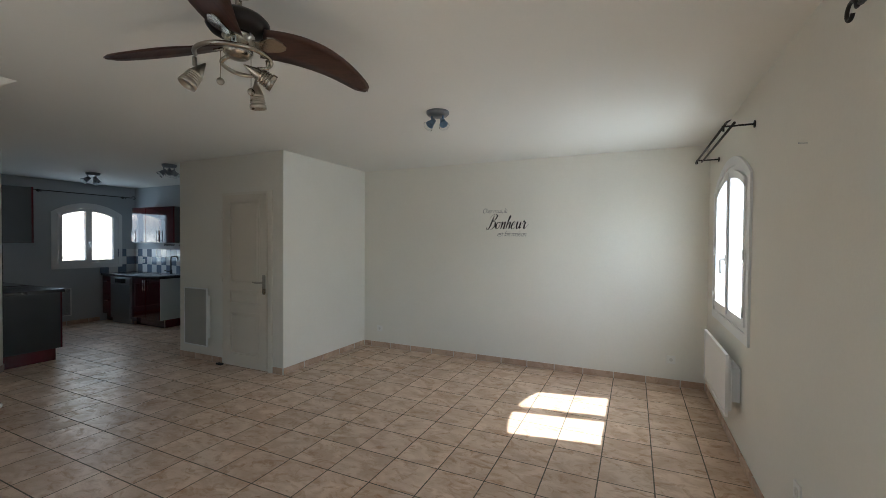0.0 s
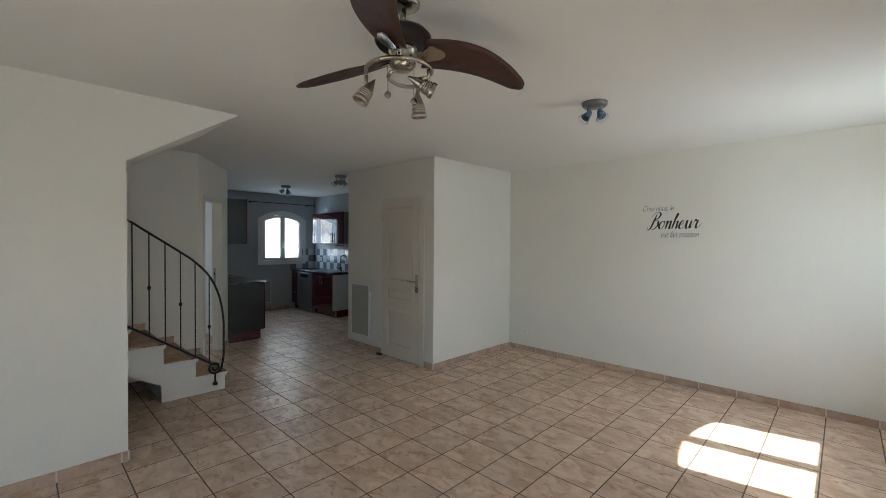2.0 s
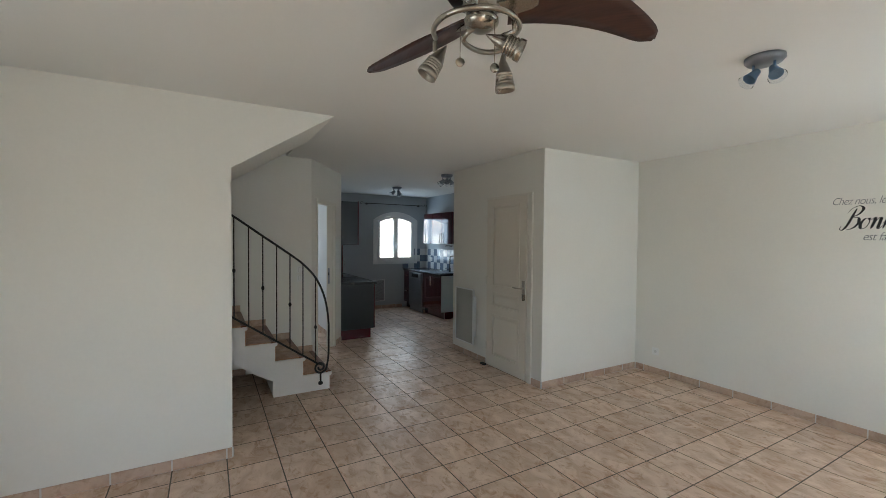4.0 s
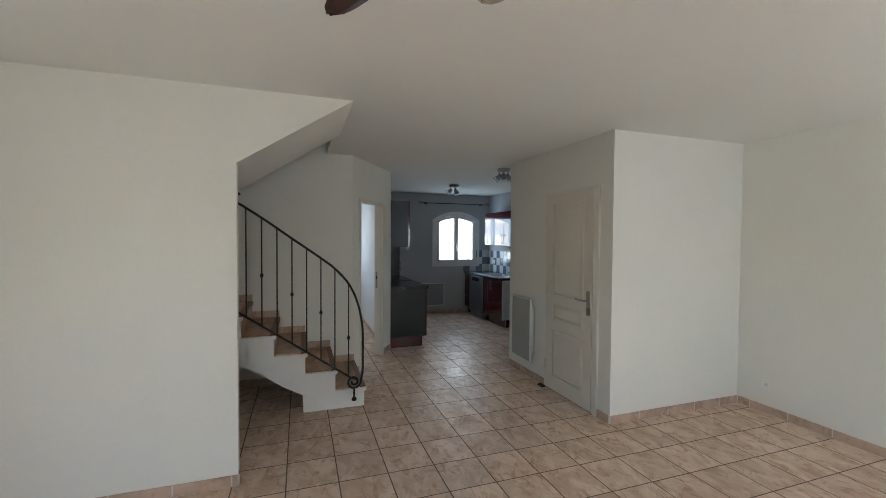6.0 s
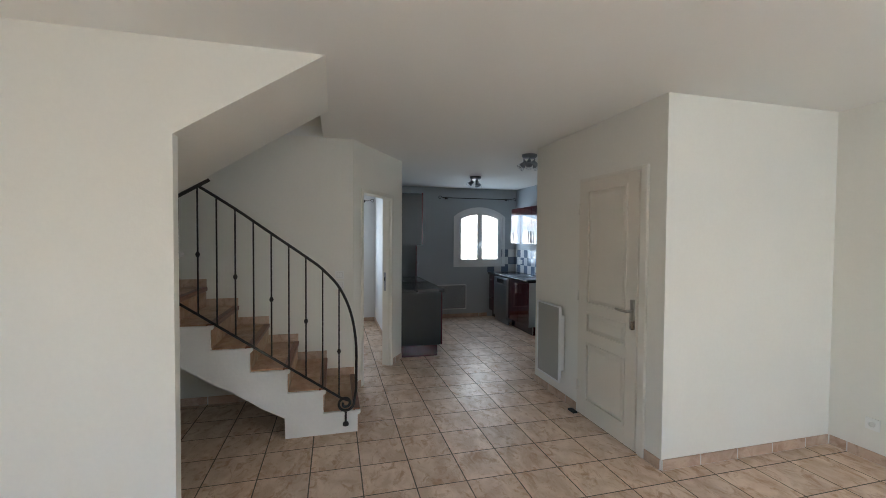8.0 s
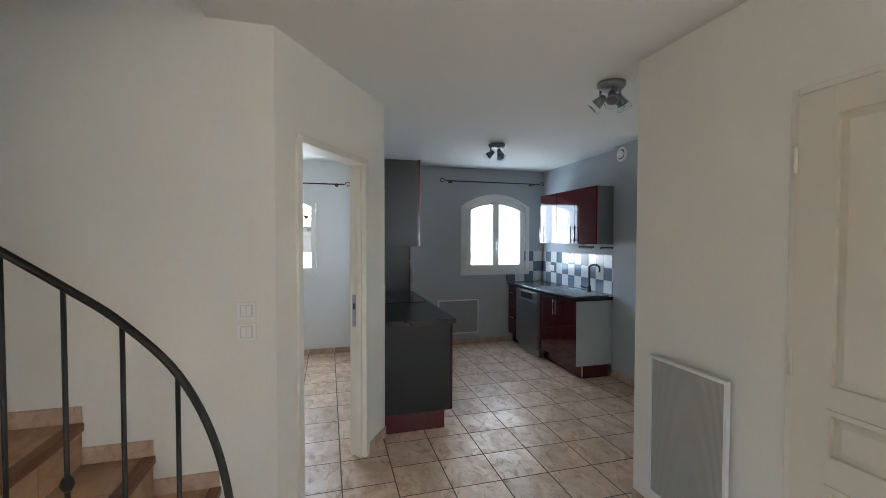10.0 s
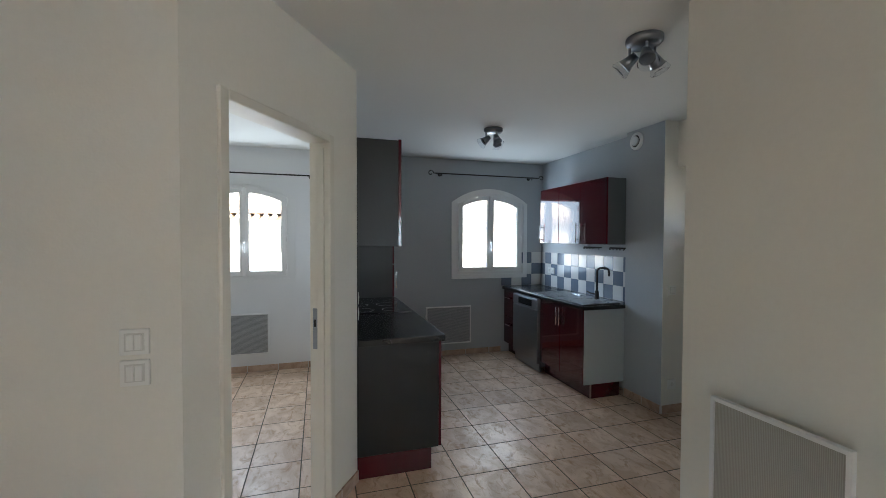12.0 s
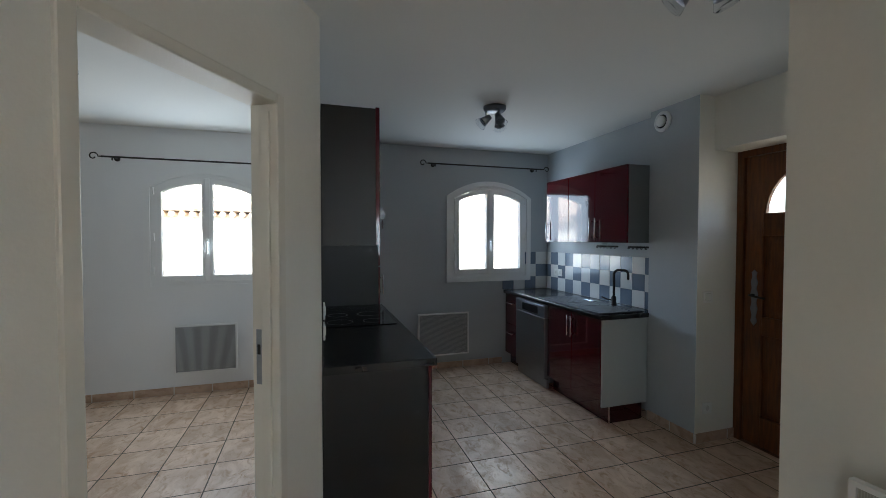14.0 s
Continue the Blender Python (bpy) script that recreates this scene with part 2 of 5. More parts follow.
TILE_WHITE = material("white_glazed_wall_tile", (0.72, 0.72, 0.70), 0.12, vary=0.03, random_tone=0.05, bump=0.05, bump_scale=20)
TILE_BLUE = material("blue_grey_glazed_wall_tile", (0.17, 0.205, 0.26), 0.14, vary=0.06, random_tone=0.08, bump=0.05, bump_scale=20)
OAK_DOOR = material("orange_brown_oak_door", (0.20, 0.060, 0.011), 0.42, vary=0.2, second=(0.10, 0.032, 0.009), stretch=(20, 20, 2), bump=0.1)
INK = material("black_wall_lettering", (0.012, 0.012, 0.012), 0.6, vary=0.05)
GREY_INK = material("grey_wall_lettering", (0.17, 0.17, 0.17), 0.6, vary=0.05)
GLASS = glass_material("clear_window_glass")
LAMP_GLASS = glass_material("frosted_lamp_glass", (0.9, 0.92, 0.94), 0.25)
FACADE = material("cream_render", (0.74, 0.68, 0.58), 0.95, vary=0.06, bump=0.3, bump_scale=30, mix_scale=0.6)
ROOF_TILE = material("pale_clay_roof_tile", (0.74, 0.60, 0.46), 0.9, vary=0.2, second=(0.62, 0.46, 0.33), mix_scale=2.5)
GRAVEL = material("pale_outdoor_ground", (0.42, 0.38, 0.32), 0.95, vary=0.2, bump=0.4, bump_scale=25)


# ---- mesh helpers ----
def finish(ob, mat):
    if mat:
        ob.data.materials.append(mat)
    return ob


def to_mesh(name, bm, smooth=False):
    bmesh.ops.recalc_face_normals(bm, faces=bm.faces[:])
    me = bpy.data.meshes.new(name)
    bm.to_mesh(me)
    bm.free()
    if smooth:
        for p in me.polygons:
            p.use_smooth = True
    return me


def part(name, bm, mat, parent=None, label="", smooth=False):
    ob = finish(new(name, to_mesh(name, bm, smooth)), mat)
    if parent:
        ob.parent = parent
    if label:
        tagged(ob, label)
    return ob


def empty(name, m, label="", category="", group="", kind=""):
    ob = new(name)
    ob.empty_display_size = 0.1
    ob.matrix_world = m
    return tagged(ob, label, category, group, kind)


def add_box(bm, lo, hi, bevel=0.0, seg=1):
    x0, y0, z0 = lo
    x1, y1, z1 = hi
    vs = [bm.verts.new(p) for p in ((x0, y0, z0), (x1, y0, z0), (x1, y1, z0), (x0, y1, z0), (x0, y0, z1), (x1, y0, z1), (x1, y1, z1), (x0, y1, z1))]
    fs = [bm.faces.new([vs[i] for i in f]) for f in ((3, 2, 1, 0), (4, 5, 6, 7), (0, 1, 5, 4), (1, 2, 6, 5), (2, 3, 7, 6), (3, 0, 4, 7))]
    if bevel:
        es = {e for f in fs for e in f.edges}
        bmesh.ops.bevel(bm, geom=list(es), offset=bevel, segments=seg, affect="EDGES", profile=0.5)
    return bm


def box(lo, hi, bevel=0.0, seg=1):
    return add_box(bmesh.new(), [min(a, b) for a, b in zip(lo, hi)], [max(a, b) for a, b in zip(lo, hi)], bevel, seg)


def add_prism(bm, outline, axis, a, b):
    """Extrude a closed outline of 2-D points along an axis from a to b."""
    def place(u, v, w):
        return {"x": (w, u, v), "y": (u, w, v), "z": (u, v, w)}[axis]
    n = len(outline)
    A = [bm.verts.new(place(u, v, a)) for u, v in outline]
    B = [bm.verts.new(place(u, v, b)) for u, v in outline]
    bm.faces.new(A)
    bm.faces.new(B[::-1])
    for i in range(n):
        bm.faces.new((A[i], A[(i + 1) % n], B[(i + 1) % n], B[i]))
    return bm


def prism(outline, axis, a, b):
    return add_prism(bmesh.new(), outline, axis, a, b)


def add_ring(bm, outer, inner, axis, a, b):
    """A closed frame between two outlines of the same number of points."""
    def place(p, w):
        u, v = p
        return {"x": (w, u, v), "y": (u, w, v), "z": (u, v, w)}[axis]
    n = len(outer)
    OA, OB = [bm.verts.new(place(p, a)) for p in outer], [bm.verts.new(place(p, b)) for p in outer]
    IA, IB = [bm.verts.new(place(p, a)) for p in inner], [bm.verts.new(place(p, b)) for p in inner]
    for i in range(n):
        j = (i + 1) % n
        bm.faces.new((OA[i], OA[j], IA[j], IA[i]))
        bm.faces.new((OB[j], OB[i], IB[i], IB[j]))
        bm.faces.new((OA[j], OA[i], OB[i], OB[j]))
        bm.faces.new((IA[i], IA[j], IB[j], IB[i]))
    return bm


def add_lathe(bm, profile, m=None, seg=24):
    """Turn a profile of (radius, height) about z; m places it."""
    m = m or Matrix()
    rings = []
    for r, z in profile:
        if r < 1e-5:
            rings.append([bm.verts.new(m @ Vector((0, 0, z)))])
        else:
            rings.append([bm.verts.new(m @ Vector((r * math.cos(2 * math.pi * i / seg), r * math.sin(2 * math.pi * i / seg), z))) for i in range(seg)])
    for a, b in zip(rings, rings[1:]):
        for i in range(seg):
            j = (i + 1) % seg
            if len(a) == 1 and len(b) > 1:
                bm.faces.new((a[0], b[i], b[j]))
            elif len(b) == 1 and len(a) > 1:
                bm.faces.new((a[i], a[j], b[0]))
            elif len(a) > 1:
                bm.faces.new((a[i], a[j], b[j], b[i]))
    for ring in (rings[0], rings[-1]):
        if len(ring) > 1:
            bm.faces.new(ring)
    return bm


def lathe(profile, m=None, seg=24):
    return add_lathe(bmesh.new(), profile, m, seg)


def add_tube(bm, points, r, seg=8, closed=False, taper=None):
    pts = [Vector(p) for p in points]
    n = len(pts)
    rings, up = [], None
    for i, p in enumerate(pts):
        a = pts[(i - 1) % n] if closed or i else p
        b = pts[(i + 1) % n] if closed or i < n - 1 else p
        d = (b - a).normalized()
        if up is None:
            up = d.orthogonal().normalized()
        up = (up - d * up.dot(d)).normalized()
        side = d.cross(up)
        rad = r * (taper[i] if taper else 1)
        rings.append([bm.verts.new(p + (up * math.cos(2 * math.pi * k / seg) + side * math.sin(2 * math.pi * k / seg)) * rad) for k in range(seg)])
    for i in range(n if closed else n - 1):
        a, b = rings[i], rings[(i + 1) % n]
        for k in range(seg):
            j = (k + 1) % seg
            bm.faces.new((a[k], a[j], b[j], b[k]))
    if not closed:
        bm.faces.new(rings[0])
        bm.faces.new(rings[-1])
    return bm


def tube(points, r, seg=8, closed=False, taper=None):
    return add_tube(bmesh.new(), points, r, seg, closed, taper)


def smooth_path(points, per=6):
    """Catmull-Rom points through the given ones."""
    p = [Vector(q) for q in points]
    out = []
    for i in range(len(p) - 1):
        a, b, c, d = p[max(i - 1, 0)], p[i], p[i + 1], p[min(i + 2, len(p) - 1)]
        for k in range(per):
            t = k / per
            out.append(0.5 * ((2 * b) + (c - a) * t + (2 * a - 5 * b + 4 * c - d) * t * t + (3 * b - a - 3 * c + d) * t ** 3))
    out.append(p[-1])
    return out


def spiral(centre, r0, r1, a0, a1, plane, n=22):
    """Flat spiral; plane gives the two axes."""
    u, v = Vector(plane[0]), Vector(plane[1])
    out = []
    for i in range(n + 1):
        t = i / n
        r, a = r0 + (r1 - r0) * t, a0 + (a1 - a0) * t
        out.append(Vector(centre) + u * r * math.cos(a) + v * r * math.sin(a))
    return out
# ---- plan, in metres ----
H = 2.5
XR, YF, YB = 0.875, 5.075, -1.25          # right wall, far wall, wall behind
XC, YC, XK = -3.345, 3.547, -5.135         # closet: side, front, kitchen end
XS, YS = -3.385, 0.68                    # stair partition face and its end
XB = -5.265                              # wall along the stairs
XW, YK = -8.73, 4.96                     # window wall, kitchen right wall
YP = 2.27                                # kitchen side of the kitchen-bedroom partition
T = 0.322                                # tile pitch


def structure(name, bm, mat, label, category="wall"):
    return tagged(part(name, bm, mat), label, category, kind="structure")


def arc_top(w, spring, apex):
    s = apex - spring
    R = (w * w + s * s) / (2 * s)
    return lambda x: apex - R + math.sqrt(max(R * R - x * x, 0))


def arch_outline(x0, x1, z0, top, drop=0.0, n=14):
    xs = [x0 + (x1 - x0) * i / n for i in range(n + 1)]
    return [(x0, z0), (x1, z0)] + [(x, top(x) - drop) for x in reversed(xs)]


def add_wall_with_arch(bm, axis, a, b, u0, u1, centre, w, z0, top, n=16):
    """A wall from u0 to u1 with an arched opening through it."""
    for p, q, r, s in ((u0, centre - w, 0, H), (centre + w, u1, 0, H), (centre - w, centre + w, 0, z0)):
        add_prism(bm, [(p, r), (q, r), (q, s), (p, s)], axis, a, b)
    xs = [centre - w + 2 * w * i / n for i in range(n + 1)]
    add_prism(bm, [(x, top(x - centre)) for x in xs] + [(centre + w, H), (centre - w, H)], axis, a, b)
    return bm


# windows: centre along the wall, half width of the opening, sill, spring and apex heights
KW = dict(c=4.197, w=0.475, z0=1.035, spring=1.945, apex=2.085)
BW = dict(c=1.268, w=0.475, z0=1.035, spring=1.945, apex=2.085)
RW = dict(c=4.045, w=0.595, z0=0.90, spring=1.95, apex=2.10)

# right wall: arched window and a glazed door nearer the stairs end
bm = bmesh.new()
top = arc_top(RW["w"], RW["spring"], RW["apex"])
add_wall_with_arch(bm, "x", XR, XR + 0.22, 2.35, YF + 0.2, RW["c"], RW["w"], RW["z0"], top)
DOOR_Y0, DOOR_Y1, DOOR_Z = 0.15, 1.10, 2.12
add_prism(bm, [(YB - 0.2, 0), (DOOR_Y0, 0), (DOOR_Y0, H), (YB - 0.2, H)], "x", XR, XR + 0.22)
add_prism(bm, [(DOOR_Y1, 0), (2.35, 0), (2.35, H), (DOOR_Y1, H)], "x", XR, XR + 0.22)
add_prism(bm, [(DOOR_Y0, DOOR_Z), (DOOR_Y1, DOOR_Z), (DOOR_Y1, H), (DOOR_Y0, H)], "x", XR, XR + 0.22)
structure("wall_east", bm, WALL, "warm white painted wall with an arched window")
structure("wall_north", box((XC - 0.07, YF, 0), (XR, YF + 0.2, H)), WALL, "warm white painted wall with black lettering")
# South wall, out of view, with an opening added for fill light.
bm = bmesh.new()
for p, q, r, s in ((XS - 0.07, -2.15, 0, H), (-0.65, XR, 0, H), (-2.15, -0.65, 2.12, H)):
    add_prism(bm, [(p, r), (q, r), (q, s), (p, s)], "y", YB - 0.2, YB)
structure("wall_south", bm, WALL, "plain white wall with an added unseen glazed door")
# stair partition, with the sloping underside of the upper flight
SOFFIT = lambda y: 2.038 + 0.645 * (y - YS)
structure("wall_stair_partition", prism([(YB, 0), (YS, 0), (YS, SOFFIT(YS)), (1.396, H), (YB, H)], "x", XS - 0.07, XS), WALL, "thin white partition beside the stairs")
structure("stair_soffit", prism([(-0.5, SOFFIT(-0.5)), (1.396, H), (1.396, 3.399), (-0.5, 2.9)], "x", -4.385, XS - 0.07), WALL, "white sloping underside of the upper flight", "ceiling")
# closet
bm = bmesh.new()
DX0, DX1, DZ = -4.315, -3.515, 2.055
for p, q, r, s in ((XK, DX0, 0, H), (DX1, XC, 0, H), (DX0, DX1, DZ, H)):
    add_prism(bm, [(p, r), (q, r), (q, s), (p, s)], "y", YC, YC + 0.07)
structure("wall_closet_front", bm, WALL, "cream white closet wall with a panelled door")
structure("wall_closet_side", box((XC - 0.07, YC + 0.07, 0), (XC, YF, H)), WALL, "white closet side wall")
structure("wall_closet_end", box((XK, YC + 0.07, 0), (XK + 0.07, 5.45, H)), WALL, "white closet end wall beside the entrance")
# wall along the stairs, going up into the stairwell
structure("wall_stairs", box((XB - 0.1, YB, 0), (XB, 1.62, H)), WALL, "warm white wall along the stairs with two switches")
structure("wall_stairs_upper", box((XB - 0.1, YB, H + 0.1), (XB, 1.62, 3.4)), WALL, "white upper wall added to close the stairwell")
structure("wall_stairwell_edge", box((XB, 1.335, H + 0.1), (-4.386, 1.43, 3.4)), WALL, "white edge of the stairwell opening")
# Unseen wall added to keep outside light from leaking onto the stairs.
structure("unseen_stairwell_blocker", box((XS + 0.001, YB - 0.2, H + 0.1), (XS + 0.1, 1.43, 3.4)), WALL, "white upper wall added to close the stairwell")
structure("wall_stairs_end", box((XB - 0.1, YB - 0.2, 0), (XS - 0.07, YB, 3.4)), WALL, "white wall behind the stairs")
structure("stairwell_cap", box((XB - 0.1, YB - 0.2, 3.4), (XS + 0.1, 1.43, 3.5)), CEILING, "white ceiling over the stairwell", "ceiling")
structure("stair_spine", prism([(0.286, 1.10), (0.286, SOFFIT(0.286) + 0.02), (-0.45, SOFFIT(-0.45) + 0.02), (-0.45, 1.36), (0.05, 1.30), (0.15, 1.20), (0.195, 1.10)], "x", -4.47, -4.401), PLASTER, "white rendered wall between the flights")
# diagonal wall with the bedroom doorway
PA, PB = Vector((XB, 1.62, 0)), Vector((-6.29, YP, 0))
DIAG_LEN = (PB - PA).length
dd = (PB - PA).normalized()
DIAG = Matrix.Translation(PA) @ Matrix.Rotation(math.atan2(dd.y, dd.x), 4, "Z")
bm = bmesh.new()
BD0, BD1, BDZ = 0.165, 0.922, 2.035
for p, q, r, s in ((0.0, BD0, 0, H), (BD1, DIAG_LEN, 0, H), (BD0, BD1, BDZ, H)):
    add_prism(bm, [(p, r), (q, r), (q, s), (p, s)], "y", 0.0, 0.1)
bm.transform(DIAG)
structure("wall_diagonal", bm, WALL, "cream white diagonal wall with an open doorway")
# kitchen-bedroom partition and outer walls
structure("wall_partition", box((XW, YP - 0.1, 0), (-6.29, YP, H)), WHITE_WALL, "white partition between kitchen and bedroom")
bm = bmesh.new()
add_wall_with_arch(bm, "x", XW - 0.22, XW, YP - 0.05, YK + 0.2, KW["c"], KW["w"], KW["z0"], arc_top(KW["w"], KW["spring"], KW["apex"]))
structure("wall_kitchen_window", bm, GREY_WALL, "blue-grey painted kitchen wall with an arched window")
bm = bmesh.new()
add_wall_with_arch(bm, "x", XW - 0.22, XW, YB - 0.2, YP - 0.05, BW["c"], BW["w"], BW["z0"], arc_top(BW["w"], BW["spring"], BW["apex"]))
structure("wall_bedroom_window", bm, WHITE_WALL, "white bedroom wall with an arched window")
structure("wall_bedroom_south", box((XW, YB - 0.2, 0), (XB - 0.1, YB, H)), WHITE_WALL, "plain white bedroom wall")
structure("wall_kitchen_east", box((XW, YK, 0), (-7.0, YK + 0.2, H)), GREY_WALL, "blue-grey painted wall behind the worktop")
structure("wall_duct_casing", box((-7.0, 4.85, 0), (-6.553, YK + 0.2, H)), GREY_WALL, "blue-grey painted duct casing")
structure("wall_entrance_reveal", box((-6.553, 4.85, 0), (-6.55, 5.24, H)), WALL, "white return wall beside the entrance door")
structure("wall_entrance_back", box((-6.70, YK + 0.2, 0), (-6.553, 5.45, H)), WALL, "white return behind the entrance frame")
structure("wall_entrance_lintel", box((-6.55, 4.99, 2.115), (XK, 5.45, H)), WALL, "white lintel over the entrance door")
structure("wall_entrance_side", box((-5.50, 5.24, 0), (XK, 5.45, 2.115)), WALL, "white wall beside the entrance door")

bm = bmesh.new()
for x0, y0, x1, y1 in ((XS, YB - 0.2, XR + 0.22, YF + 0.2), (XW - 0.22, 1.335, XS, 5.6), (XW - 0.22, YB - 0.2, XB, 1.335)):
    add_box(bm, (x0, y0, H), (x1, y1, H + 0.1))
structure("ceiling", bm, CEILING, "flat white painted ceiling", "ceiling")
structure("grout_bed", box((XW - 0.22, YB - 0.2, -0.12), (XR + 0.22, 5.6, -0.0007)), GROUT, "grey grout between the floor tiles", "floor")
structure("ground", box((-60, -60, -0.5), (60, 60, -0.3)), GRAVEL, "pale dry ground outside", "ground")


# ---- windows ----
def arched_window(name, m, spec, label, category="window", trim=0.055, meet=0.042):
    """Two plastic casements under a segmental arch. Local x along the wall, y towards the room, z up; y = 0 is the wall's face."""
    w, z0 = spec["w"], spec["z0"]
    top = arc_top(w, spec["spring"], spec["apex"])
    root = empty(name, m, label, category, kind="structure")
    wide = arc_top(w + trim, spec["spring"] + 0.012, spec["apex"] + trim)
    part("surround", add_ring(bmesh.new(), arch_outline(-w - trim, w + trim, z0 - trim, wide), arch_outline(-w, w, z0, top), "y", 0.001, 0.016), PVC, root)
    f = 0.035
    inner = lambda x: top(x) - f
    part("window_frame", add_ring(bmesh.new(), arch_outline(-w, w, z0, top), arch_outline(-w + f, w - f, z0 + f, inner), "y", -0.06, 0.004), PVC, root)
    for side, a, b in ((-1, -w + f + 0.003, -0.004), (1, 0.004, w - f - 0.003)):
        s = 0.055
        il, ir = (a + s, b - meet) if side < 0 else (a + meet, b - s)
        sash = part("casement", add_ring(bmesh.new(), arch_outline(a, b, z0 + f + 0.003, inner, 0.003), arch_outline(il, ir, z0 + f + s, inner, s), "y", -0.045, 0.018), PVC, root)
        pane = part("pane", prism(arch_outline(il - 0.008, ir + 0.008, z0 + f + s - 0.008, inner, s - 0.008), "y", -0.026, -0.020), GLASS, sash)
        pane.visible_shadow = False
        edge = a if side < 0 else b
        for hz in (z0 + 0.14, (z0 + spec["spring"]) / 2, spec["spring"] - 0.03):
            part("hinge", lathe([(0.0, -0.035), (0.0085, -0.033), (0.0085, 0.033), (0.0, 0.035)], pose(edge + side * 0.004, 0.024, hz), 10), PVC, root, smooth=True)
    part("meeting_strip", box((-0.022, 0.018, z0 + f + 0.004), (0.022, 0.026, top(0) - f - 0.004), 0.004), PVC, root)
    hz = (z0 + spec["spring"]) / 2 - 0.05
    part("handle", add_tube(box((-0.012, 0.026, hz - 0.035), (0.012, 0.034, hz + 0.035), 0.003), smooth_path([(0, 0.03, hz), (0, 0.055, hz), (0, 0.062, hz - 0.02), (0, 0.060, hz - 0.11)], 4), 0.0085), PVC, root, smooth=True)
    return root


TO_EAST = lambda y: Matrix.Translation((XW, y, 0)) @ Matrix.Rotation(radians(-90), 4, "Z")
TO_WEST = lambda y: Matrix.Translation((XR, y, 0)) @ Matrix.Rotation(radians(90), 4, "Z")
arched_window("window_1", TO_EAST(KW["c"]), KW, "closed white arched kitchen window with two casements")
arched_window("window_2", TO_EAST(BW["c"]), BW, "closed white arched bedroom window with two casements")
arched_window("window_3", TO_WEST(RW["c"]), RW, "closed white arched living room window", trim=0.07, meet=0.058)

rect = lambda a, b, c, d: [(a, c), (b, c), (b, d), (a, d)]


def glazed_door(name, m, hw, label):
    """White double door with tall panes; local y towards the room."""
    root = empty(name, m, label, "door", kind="structure")
    part("frame", add_ring(bmesh.new(), rect(-hw, hw, 0.0, DOOR_Z), rect(-hw + 0.04, hw - 0.04, 0.02, DOOR_Z - 0.04), "y", -0.07, 0.002), PVC, root)
    for a, b in ((-hw + 0.042, -0.002), (0.002, hw - 0.042)):
        leaf = part("leaf", add_ring(bmesh.new(), rect(a, b, 0.022, DOOR_Z - 0.042), rect(a + 0.07, b - 0.07, 0.12, DOOR_Z - 0.11), "y", -0.05, 0.012), PVC, root)
        pane = part("pane", box((a + 0.065, -0.03, 0.115), (b - 0.065, -0.024, DOOR_Z - 0.105)), GLASS, leaf)
        pane.visible_shadow = False


glazed_door("door_glazed_east", TO_WEST((DOOR_Y0 + DOOR_Y1) / 2), (DOOR_Y1 - DOOR_Y0) / 2, "white glazed double door in the window wall")
# Unseen door added to the south opening to admit fill light.
glazed_door("added_glazed_door_south", Matrix.Translation((-1.4, YB, 0)), 0.75, "added unseen white glazed double door letting in fill light")


# ---- interior doors ----
def bevelled_panel(x0, x1, z0, z1, y0, y1, inset=0.03):
    """A raised field with a sloping margin, on the face y0, proud to y1."""
    bm = bmesh.new()
    a = [bm.verts.new(p) for p in ((x0, y0, z0), (x1, y0, z0), (x1, y0, z1), (x0, y0, z1))]
    b = [bm.verts.new(p) for p in ((x0 + inset, y1, z0 + inset), (x1 - inset, y1, z0 + inset), (x1 - inset, y1, z1 - inset), (x0 + inset, y1, z1 - inset))]
    bm.faces.new(b)
    for i in range(4):
        j = (i + 1) % 4
        bm.faces.new((a[i], a[j], b[j], b[i]))
    return bm


door = empty("door_closet", pose(0, 0, 0), "closed cream panelled closet door with a nickel handle", "door", kind="structure")
FX0, FX1, FZ = -4.325, -3.500, 2.062
for nm, lo, hi in (("jamb", (FX0, YC - 0.012, 0.0), (-4.297, YC + 0.07, FZ)), ("jamb", (-3.572, YC - 0.012, 0.0), (FX1, YC + 0.07, FZ)), ("head", (-4.297, YC - 0.012, 2.035), (-3.572, YC + 0.07, FZ)), ("architrave", (-3.548, YC - 0.020, 0.0), (FX1, YC - 0.0125, FZ))):
    part(nm, box(lo, hi, 0.003), FRAME_PAINT, door)
LX0, LX1 = -4.294, -3.575
# stiles and rails round three sunk panels
cuts = ((0.150, 0.655), (0.740, 0.920), (0.985, 1.955))
face = YC - 0.022
st = 0.112
leaf = part("leaf", box((LX0, face + 0.013, 0.012), (LX1, YC + 0.02, 2.032)), DOOR_PAINT, door)
for a, b in ((LX0, LX0 + st), (LX1 - st, LX1)):
    part("stile", box((a, face, 0.012), (b, face + 0.013, 2.032), 0.001), DOOR_PAINT, leaf)
zz = [0.012] + [v for c in cuts for v in c] + [2.032]
for a, b in zip(zz[0::2], zz[1::2]):
    part("rail", box((LX0 + st, face, a), (LX1 - st, face + 0.013, b), 0.001), DOOR_PAINT, leaf)
for a, b in cuts:
    mould = add_ring(bmesh.new(), rect(LX0 + st, LX1 - st, a, b), rect(LX0 + st + 0.018, LX1 - st - 0.018, a + 0.018, b - 0.018), "y", face - 0.007, face + 0.013)
    part("moulding", mould, DOOR_PAINT, leaf)
    part("panel", bevelled_panel(LX0 + st + 0.018, LX1 - st - 0.018, a + 0.018, b - 0.018, face + 0.0125, face - 0.001, 0.030), DOOR_PAINT, leaf)
hx = -3.612
